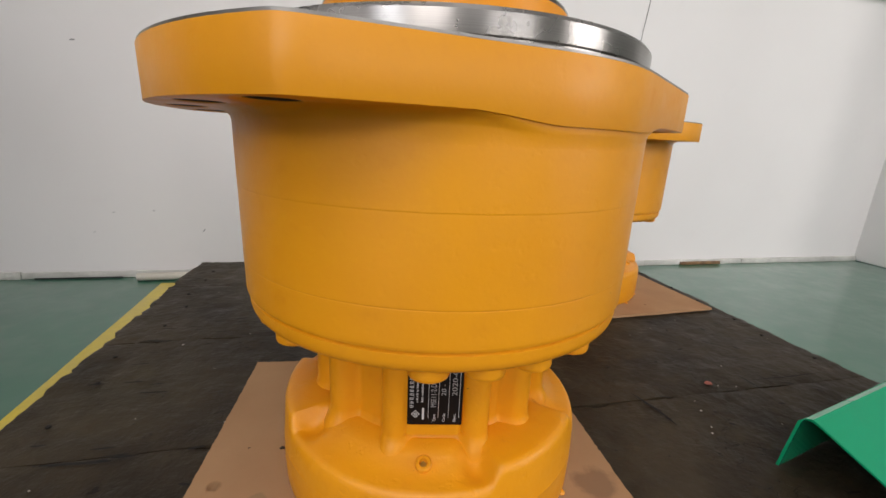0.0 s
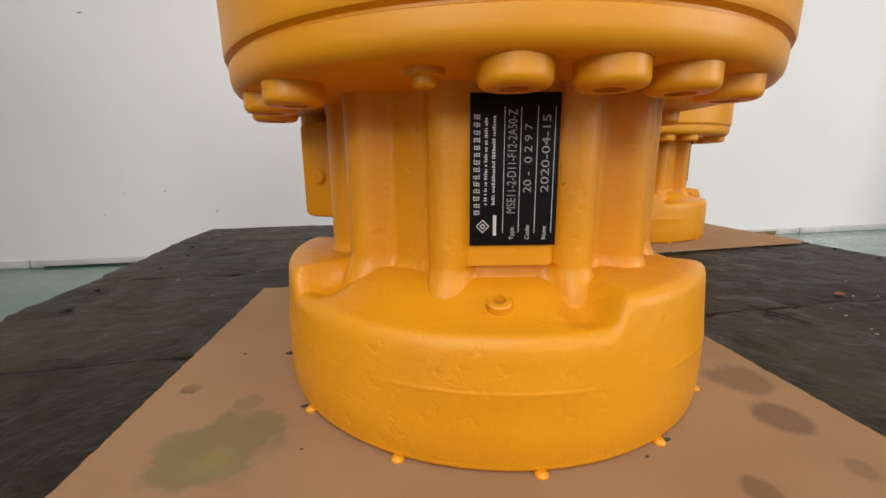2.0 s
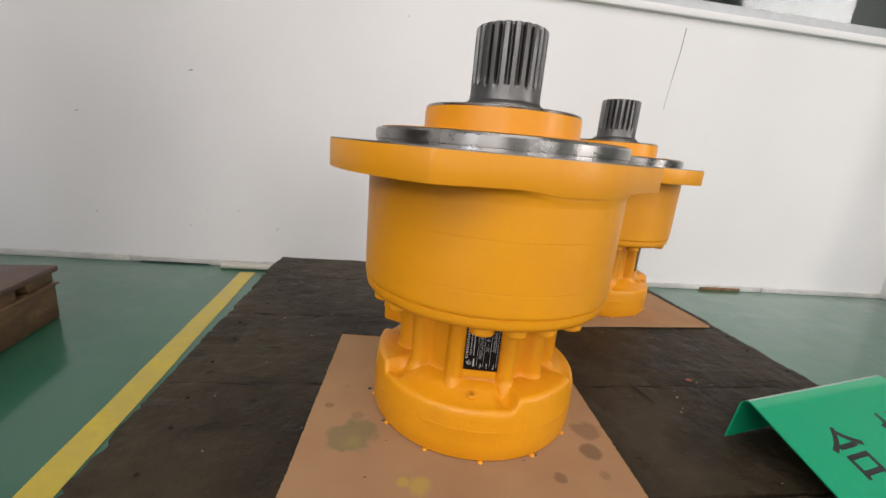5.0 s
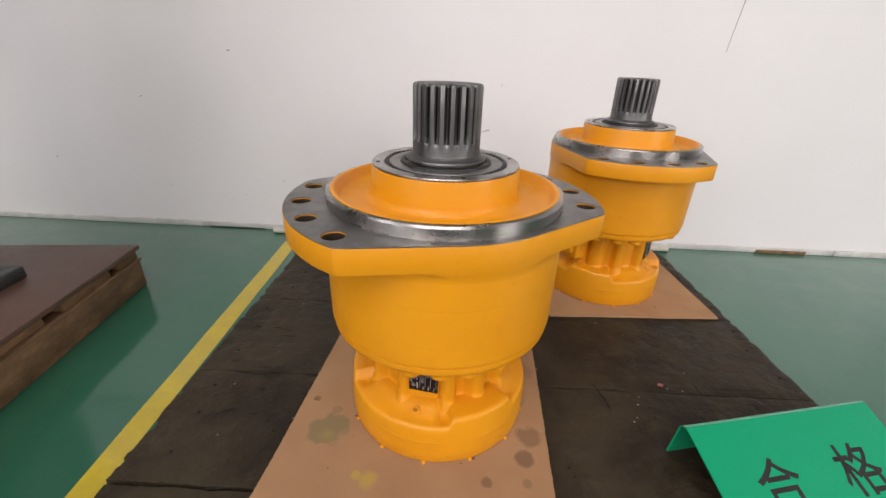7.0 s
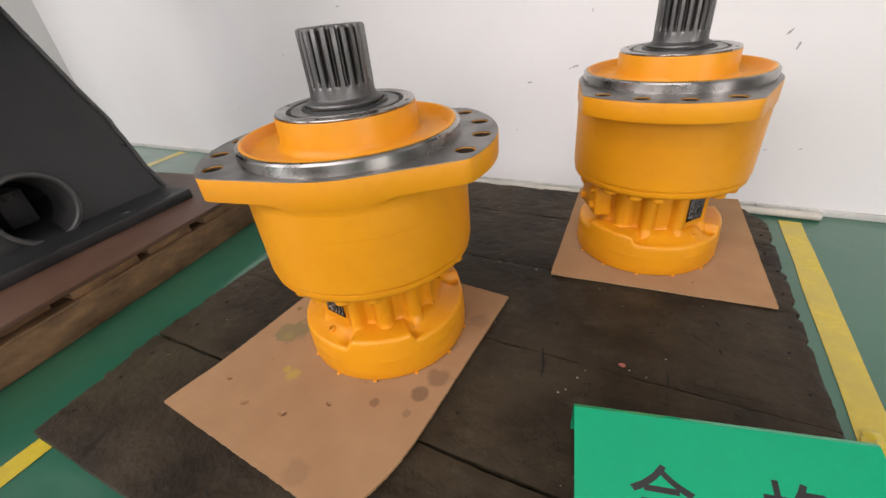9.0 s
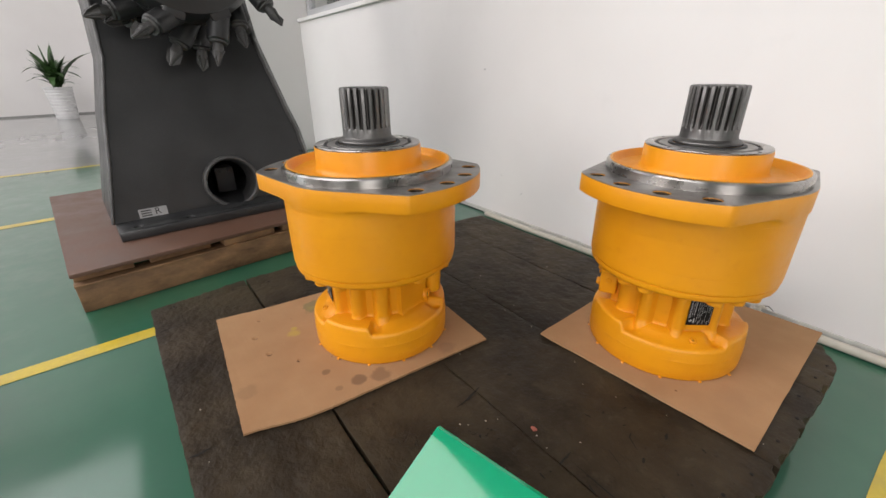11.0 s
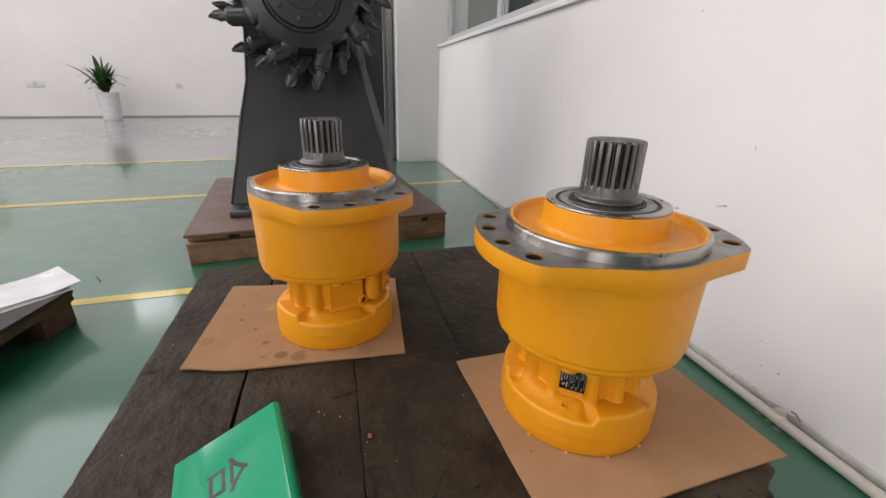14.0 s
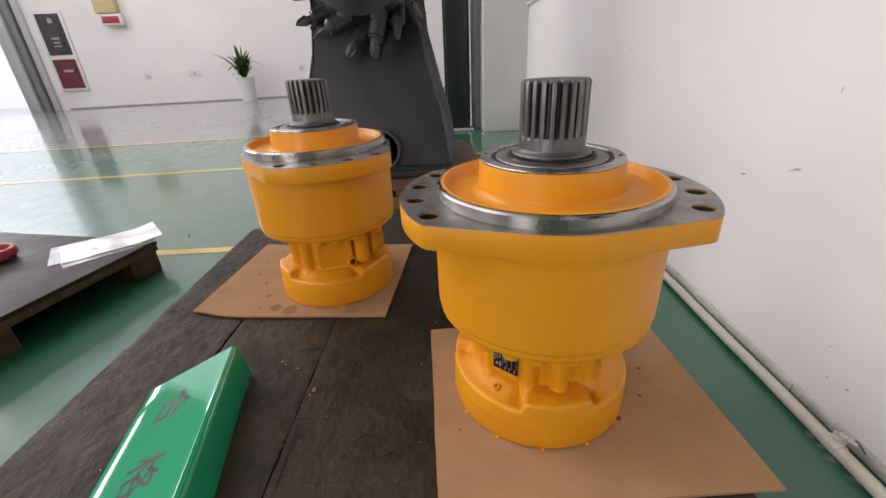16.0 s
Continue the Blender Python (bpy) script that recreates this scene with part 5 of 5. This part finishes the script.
        part("hub_bolt", disc_rod(q, q + Vector((0.010, 0, 0)), 0.008, 6, 0.001), MACHINE_WORN, drum)
    rnd = random.Random(21)
    for ringx, count, off in ((0.020, 9, 0), (-0.050, 9, 13), (-0.120, 9, 5)):
        for k in range(count):
            a = 2 * math.pi * (k + off / 26 + rnd.uniform(-0.08, 0.08)) / count
            rad = Vector((0, math.sin(a), math.cos(a)))
            tan = Vector((0, math.cos(a), -math.sin(a)))
            base = Vector((cx + ringx, cy, cz)) + rad * 0.180
            aim = (rad * 0.66 + tan * rnd.uniform(0.25, 0.7) + Vector((rnd.uniform(-0.3, 0.6), 0, 0))).normalized()
            side = aim.cross(rad).normalized()
            other = aim.cross(side)
            hold = disc_rod(base - aim * 0.035, base + aim * 0.070, 0.0300, 20, 0.004, None, 0.0285)
            hold = box(-0.034, 0.034, -0.028, 0.028, -0.040, 0.012, 0.008, hold, Matrix.Translation(base) @ rad.to_track_quat("Z", "Y").to_matrix().to_4x4())
            part("pick_holder", hold, MACHINE, drum)
            base = base + aim * 0.014
            tip = disc_rod(base + aim * 0.055, base + aim * 0.062, 0.0235, 18, 0.002)
            tip = disc_rod(base + aim * 0.061, base + aim * 0.085, 0.0135, 14, 0.0, tip, 0.0150)
            tip = disc_rod(base + aim * 0.084, base + aim * 0.122, 0.0145, 10, 0.0, tip, 0.0030)
            spin = rnd.uniform(0, 1.5)
            for f in range(4):
                w = side * math.cos(spin + f * math.pi / 2) + other * math.sin(spin + f * math.pi / 2)
                n = aim.cross(w) * 0.0016
                pts = [base + aim * 0.072 + w * 0.010, base + aim * 0.082 + w * rnd.uniform(0.012, 0.024), base + aim * rnd.uniform(0.098, 0.112) + w * rnd.uniform(0.008, 0.019), base + aim * 0.120 + w * 0.004]
                lo, hi = [tip.verts.new(p - n) for p in pts], [tip.verts.new(p + n) for p in pts]
                tip.faces.new(lo)
                tip.faces.new(hi)
                for g in range(4):
                    tip.faces.new((lo[g], lo[(g + 1) % 4], hi[(g + 1) % 4], hi[g]))
            part("pick", tip, MACHINE_WORN, drum)


cutter()


# ---- low pallet with paperwork ----
def paper_pallet():
    e = thing("pallet", "low raised pallet with a dark brown plywood top and square feet", "pallet", "pallets on the floor", at=(-0.342, -0.645, FLOOR), turn=-11.5)
    top = 0.093
    part("top_sheet", box(0, 1.50, -1.5, 0, top - 0.012, top, 0.0015), PLY_DARK, e, "dark brown plywood sheet")
    for y0, y1 in ((-0.105, -0.002), (-0.380, -0.280), (-0.660, -0.560), (-0.940, -0.840), (-1.220, -1.120), (-1.498, -1.395)):
        part("deck_board", box(0.002, 1.498, y0, y1, top - 0.032, top - 0.0125, 0.002), SHADED_WOOD, e)
    # skid and stringers are added out of sight, to stop light under the top
    part("added_skid", box(0.002, 1.498, -1.40, -1.32, 0.0005, top - 0.0325, 0.004), SHADED_WOOD, e)
    for x in (0.015, 0.410, 0.87, 1.41):
        part("stringer", box(x, x + 0.075, -1.31, -0.150, 0.0005, top - 0.0325, 0.004), SHADED_WOOD, e)
    for x in (0.004, 0.395, 0.86, 1.40):
        for y in (-0.095, -1.490):
            part("foot_block", box(x, x + 0.092, y, y + 0.085, 0.0005, top - 0.0325, 0.004), SHADED_WOOD, e)
    s = thing("document_sleeve", "clear plastic sleeve with white paper lying on the dark pallet top", "document", at=(-0.338, -0.757, FLOOR + top + 0.0003), turn=43)
    bm = bmesh.new()
    n = 16
    rows = []
    for i in range(n + 1):
        col = []
        for j in range(9):
            x, y = -0.135 + 0.24 * i / n, -0.075 + 0.15 * j / 8
            z = 0.004 + 0.0035 * noise.noise(Vector((x * 22, y * 22, 2))) + 0.010 * max(0.0, (x + 0.02) / 0.125) ** 2
            col.append((bm.verts.new((y, x, max(0.002, z))), bm.verts.new((y, x, max(0.0, z - 0.003)))))
        rows.append(col)
    for i in range(n):
        for j in range(8):
            bm.faces.new([rows[i][j][0], rows[i + 1][j][0], rows[i + 1][j + 1][0], rows[i][j + 1][0]])
            bm.faces.new([rows[i][j][1], rows[i][j + 1][1], rows[i + 1][j + 1][1], rows[i + 1][j][1]])
    rim = [rows[i][0] for i in range(n)] + [rows[n][j] for j in range(8)] + [rows[n - i][8] for i in range(n)] + [rows[0][8 - j] for j in range(8)]
    for p, q in zip(rim, rim[1:] + rim[:1]):
        bm.faces.new((p[0], q[0], q[1], p[1]))
    part("sleeve", bm, PAPER, s)
    for k, (dx, dy, turn, z) in enumerate(((0.016, -0.022, 5.0, 0.0002), (-0.012, -0.040, -4.0, 0.0010))):
        bm = bmesh.new()
        sheet = [[bm.verts.new((-0.078 + 0.156 * j / 6, -0.12 + 0.22 * i / 10, z + 0.0012 * (0.5 + 0.5 * noise.noise(Vector((i * 0.6, j * 0.6, k)))))) for j in range(7)] for i in range(11)]
        for i in range(10):
            for j in range(6):
                bm.faces.new((sheet[i][j], sheet[i + 1][j], sheet[i + 1][j + 1], sheet[i][j + 1]))
        bmesh.ops.solidify(bm, geom=bm.faces, thickness=0.0004)
        bm.transform(Matrix.Translation((dx, dy, 0)) @ Matrix.Rotation(radians(turn), 4, "Z"))
        part("sheet", bm, PAPER, s, "loose white sheet under the sleeve")
    r = thing("tape_dispenser", "red rimmed round reel standing on the dark pallet top", "reel", at=(-0.235, -1.030, FLOOR + top))
    part("reel", lathe([(0.022, 0.012), (0.046, 0.010), (0.050, 0.014), (0.050, 0.030), (0.046, 0.034), (0.040, 0.034), (0.038, 0.018), (0.022, 0.018), (0.022, 0.012)], 40), RED, r)
    part("core", lathe([(0, 0.001), (0.024, 0.001), (0.024, 0.022), (0.018, 0.024), (0, 0.024)], 32), LABEL_GREY, r)
    for k in range(3):
        a = radians(120 * k + 20)
        part("foot", disc_rod((0.036 * math.cos(a), 0.036 * math.sin(a), 0.0), (0.036 * math.cos(a), 0.036 * math.sin(a), 0.013), 0.005, 12), BLACK, r)


paper_pallet()


# ---- pipe along the wall ----
def wall_pipe():
    e = north(thing("pipe", "cream plastic conduit lying along the foot of the wall", "pipe", at=(0.355, 0.8025, FLOOR)))
    y = 0.0
    part("tube", sweep([(-0.95 + 0.1 * i, y + 0.0008 * math.sin(i * 1.7), 0.0105) for i in range(14)], 0.0098, 14), PIPE, e)
    part("coupling", disc_rod((-0.012, y, 0.0112), (0.012, y, 0.0112), 0.0112, 20, 0.001), PIPE, e)
    part("clip", box(-0.006, 0.006, 0.0010, 0.0105, 0.012, 0.034, 0.002), PIPE, e)
    for x, y, z, r in ((-0.004, 0.006, 0.0235, 0.010), (0.007, 0.013, 0.0300, 0.008)):
        bm = bmesh.new()
        bmesh.ops.create_icosphere(bm, subdivisions=3, radius=r)
        for v in bm.verts:
            v.co *= 0.8 + 0.55 * noise.noise(v.co * 130 + Vector((x * 300, 0, 0)))
        bm.transform(Matrix.Translation((x, y, z)) @ Matrix.Diagonal((1.3, 0.8, 0.55, 1)))
        part("plaster_lump", bm, PIPE, e, "crumbled cream filler over the joint")
    part("hook", sweep([(0.010, 0.014, 0.033), (0.016, 0.012, 0.036), (0.021, 0.013, 0.033), (0.027, 0.015, 0.027)], 0.0011, 8), MACHINE_WORN, e, "dark bent wire")


wall_pipe()


def wall_marks():
    rnd = random.Random(7)
    bm = bmesh.new()
    pts = [(0.748, 0.705), (0.747, 0.670), (0.745, 0.632), (0.740, 0.592), (0.737, 0.560), (0.733, 0.520), (0.729, 0.470)]
    for (x0, z0), (x1, z1) in zip(pts, pts[1:]):
        w = 0.0012 * (0.4 + 0.6 * (z0 - 0.46) / 0.23)
        v = [bm.verts.new(p) for p in ((x0 - w, WALL - 0.0008, z0), (x0 + w, WALL - 0.0008, z0), (x1 + w * 0.8, WALL - 0.0008, z1), (x1 - w * 0.8, WALL - 0.0008, z1))]
        bm.faces.new(v)
    north(setting("wall_crack", bm, MACHINE_WORN, "thin dark crack in the white wall", 0))
    bm = bmesh.new()
    for x, z, size, slant in ((-0.031, 0.196, 0.010, 0.15), (-0.067, 0.060, 0.004, 1.2), (0.126, 0.364, 0.006, 1.5), (0.537, 0.294, 0.009, 0.9), (0.560, 0.267, 0.010, 1.3), (0.560, 0.036, 0.005, 0.2), (0.628, 0.043, 0.006, 0.6),
                              (-0.088, 0.635, 0.004, 1.4), (0.094, 0.236, 0.010, 0.4), (0.080, 0.231, 0.005, 0.8), (0.275, -0.052, 0.004, 1.1), (0.309, -0.047, 0.005, 0.7), (0.260, -0.003, 0.003, 0.4),
                              (-0.445, 0.000, 0.006, 0.9), (-0.691, -0.003, 0.004, 0.5), (-0.667, 0.431, 0.008, 0.3), (-0.643, 0.046, 0.004, 0.2), (-0.554, 0.051, 0.004, 0.1), (-0.963, 0.297, 0.006, 0.5), (-0.942, 0.022, 0.006, 0.2), (-1.3, 0.1, 0.006, 0.8)):
        ring = []
        for k in range(11):
            t = 2 * math.pi * k / 11
            u, v = size * math.cos(t) * rnd.uniform(0.6, 1.15), size * 0.22 * math.sin(t) * rnd.uniform(0.4, 1.5)
            ring.append(bm.verts.new((x + u * math.cos(slant) - v * math.sin(slant), WALL - 0.0007, z + u * math.sin(slant) + v * math.cos(slant))))
        bm.faces.new(ring)
    north(setting("wall_scuffs", bm, LABEL_GREY, "small grey scuffs on the white wall", 0))


wall_marks()


# ---- beside the pillar ----
def steel_column():
    e = thing("steel_column", "dark painted steel column beside the white pillar", "column", at=(-2.72, 0.335, FLOOR))
    h = CEIL - FLOOR - 0.001
    part("web", box(-0.010, 0.010, -0.075, 0.085, 0.021, h), DARK_PANEL, e)
    part("flange_plate", box(-0.06, 0.06, -0.093, -0.076, 0.021, h, 0.002), DARK_PANEL, e)
    part("flange_plate", box(-0.06, 0.06, 0.086, 0.103, 0.021, h, 0.002), DARK_PANEL, e)
    part("cladding", box(0.045, 0.058, -0.0755, 0.0855, 0.021, h, 0.002), DARK_PANEL, e)
    part("base_plate", box(-0.10, 0.10, -0.115, 0.125, 0.001, 0.020, 0.003), FRAME_GREY, e)
    f = thing("door_frame", "pale grey aluminium door frame beside the pillar", "door frame", at=(-2.78, 0.482, FLOOR))
    part("jamb", box(-0.03, 0.03, -0.028, 0.045, 0.001, 2.3, 0.003), FRAME_GREY, f)
    part("bead", box(0.031, 0.042, -0.010, 0.020, 0.001, 2.3, 0.002), FRAME_GREY, f)


steel_column()


def cable():
    c = thing("cable", "black cable hanging beside the white pillar", "cable", at=(1.77, 0.60, FLOOR))
    part("lead", sweep([(0, -0.045, 0.30), (-0.002, -0.048, 0.2), (-0.004, -0.052, 0.1), (-0.006, -0.055, 0.05), (0.006, -0.060, 0.018), (0.04, -0.075, 0.008), (0.10, -0.09, 0.008), (0.2, -0.1, 0.008)], 0.007, 10), BLACK, c)


cable()


# ---- far end of the workshop ----
def plant():
    e = thing("potted_plant", "dark green strap-leaved plant in a tall ribbed white pot", "plant", "potted plants along the far wall", at=(-6.80, -3.19, FLOOR))
    rows = [(0, 0), (0.108, 0), (0.111, 0.01)]
    for k in range(9):
        z = 0.015 + k * 0.039
        rows += [(0.113 + k * 0.0032, z), (0.120 + k * 0.0032, z + 0.010), (0.120 + k * 0.0032, z + 0.026), (0.114 + k * 0.0032, z + 0.035)]
    rows += [(0.150, 0.372), (0.150, 0.392), (0.140, 0.392), (0.135, 0.362), (0, 0.362)]
    part("pot", lathe(rows, 40), POT_WHITE, e)
    part("soil", disc_rod((0, 0, 0.3625), (0, 0, 0.370), 0.133, 24), SOIL, e)
    rnd = random.Random(17)
    for k in range(64):
        a, tilt = rnd.uniform(0, 2 * math.pi), rnd.uniform(0.04, 0.95)
        length, w = rnd.uniform(0.22, 0.42) * (1.15 - 0.5 * tilt), rnd.uniform(0.026, 0.044)
        foot = rnd.uniform(0.0, 0.16)
        if k % 8 == 0:
            tilt, length, foot = rnd.uniform(0.8, 1.15), rnd.uniform(0.26, 0.36), rnd.uniform(0.05, 0.20)
        if k == 0:
            a, tilt, length, w, foot = math.radians(-86), 0.56, 0.70, 0.052, 0.0
        bm = bmesh.new()
        pairs = []
        for i in range(8):
            s = i / 7
            lean = tilt * (0.6 + 0.8 * s)
            out, z = length * s * math.sin(lean), 0.36 + foot + length * s * math.cos(lean) - 0.16 * tilt * s * s * length
            half = w * (1 - (2 * s - 0.75) ** 2 * 0.55) * (1.0 if i < 7 else 0.12)
            c = Vector((0.02 * math.cos(a) + out * math.cos(a), 0.02 * math.sin(a) + out * math.sin(a), z))
            side = Vector((-math.sin(a), math.cos(a), 0)) * half
            mid = Vector((math.cos(a), math.sin(a), 0)) * half * 0.25
            pairs.append((bm.verts.new(c - side), bm.verts.new(c - mid), bm.verts.new(c + side)))
        for p, q in zip(pairs, pairs[1:]):
            bm.faces.new((p[0], p[1], q[1], q[0]))
            bm.faces.new((p[1], p[2], q[2], q[1]))
        part("leaf", bm, LEAF, e, smooth=60)
    return e


copy_thing(plant(), pose(-6.95, -0.83, FLOOR, 0, 0, 150))


def wall_fittings():
    for y, z, n in ((-4.28, 0.365, 2), (-2.42, 0.372, 1), (-5.06, 0.362, 1)):
        o = far(thing("wall_socket", "small white socket plate on the far wall", "socket", "sockets on the far wall", at=(0, y, z)))
        part("plate", box(0.0005, 0.010, -0.055 * n, 0.055 * n, -0.05, 0.05, 0.003), POT_WHITE, o)
        part("insert", box(0.0105, 0.013, -0.025, 0.025, -0.02, 0.02, 0.002), FRAME_GREY, o)
    f = far(thing("alarm_box", "cream and red box hung on the far wall", "wall box", at=(0, -5.29, 1.15)))
    part("body", box(0.0005, 0.12, -0.16, 0.16, 0.0, 0.17, 0.008), POT_WHITE, f)
    part("red_panel", box(0.121, 0.126, -0.14, 0.12, 0.03, 0.13, 0.003), RED, f)
    part("top_box", box(0.0005, 0.14, -0.20, 0.12, 0.175, 0.40, 0.008), BOX_CREAM, f)
    b = far(thing("notice_board", "white framed board with a dark and a dark red notice", "notice board", at=(0, -6.28, 0.18)))
    part("board_frame", box(0.0005, 0.03, -0.215, 0.215, 0.0, 1.22, 0.006), POT_WHITE, b)
    part("notice", box(0.031, 0.034, -0.180, 0.175, 0.565, 1.175, 0), POSTER_DARK, b)
    part("notice", box(0.031, 0.034, -0.180, 0.175, 0.045, 0.500, 0), POSTER_RED, b)
    for y0, y1, z0, z1 in ((-0.02, 0.05, 1.04, 1.11), (-0.06, 0.06, 0.80, 0.83), (-0.05, 0.05, 0.74, 0.765), (-0.06, 0.06, 0.69, 0.71), (-0.06, 0.09, 0.30, 0.34)):
        part("print_bar", box(0.0345, 0.0355, y0, y1, z0, z1), LABEL_GREY, b)
    d = far(thing("door_track", "grey steel guide posts of the wide workshop door", "door frame", at=(0, -6.86, FLOOR)))
    # last post stands for shading on the wall's return, black strips for shaded gaps
    for k, (y0, y1, x1) in enumerate(((-0.18, -0.005, 0.16), (0.020, 0.120, 0.12), (0.145, 0.235, 0.07))):
        part("post", box(0.0005, x1, y0, y1, 0.001, 3.3, 0.006), FRAME_GREY if k != 1 else POST_GREY, d)
    part("shade_strip", box(0.0005, 0.03, -0.004, 0.019, 0.001, 3.3, 0.002), BLACK, d, "black strip for the shaded gap between the posts")
    part("shade_strip", box(0.0005, 0.03, 0.121, 0.144, 0.001, 3.3, 0.002), BLACK, d, "black strip for the shaded gap between the posts")


wall_fittings()
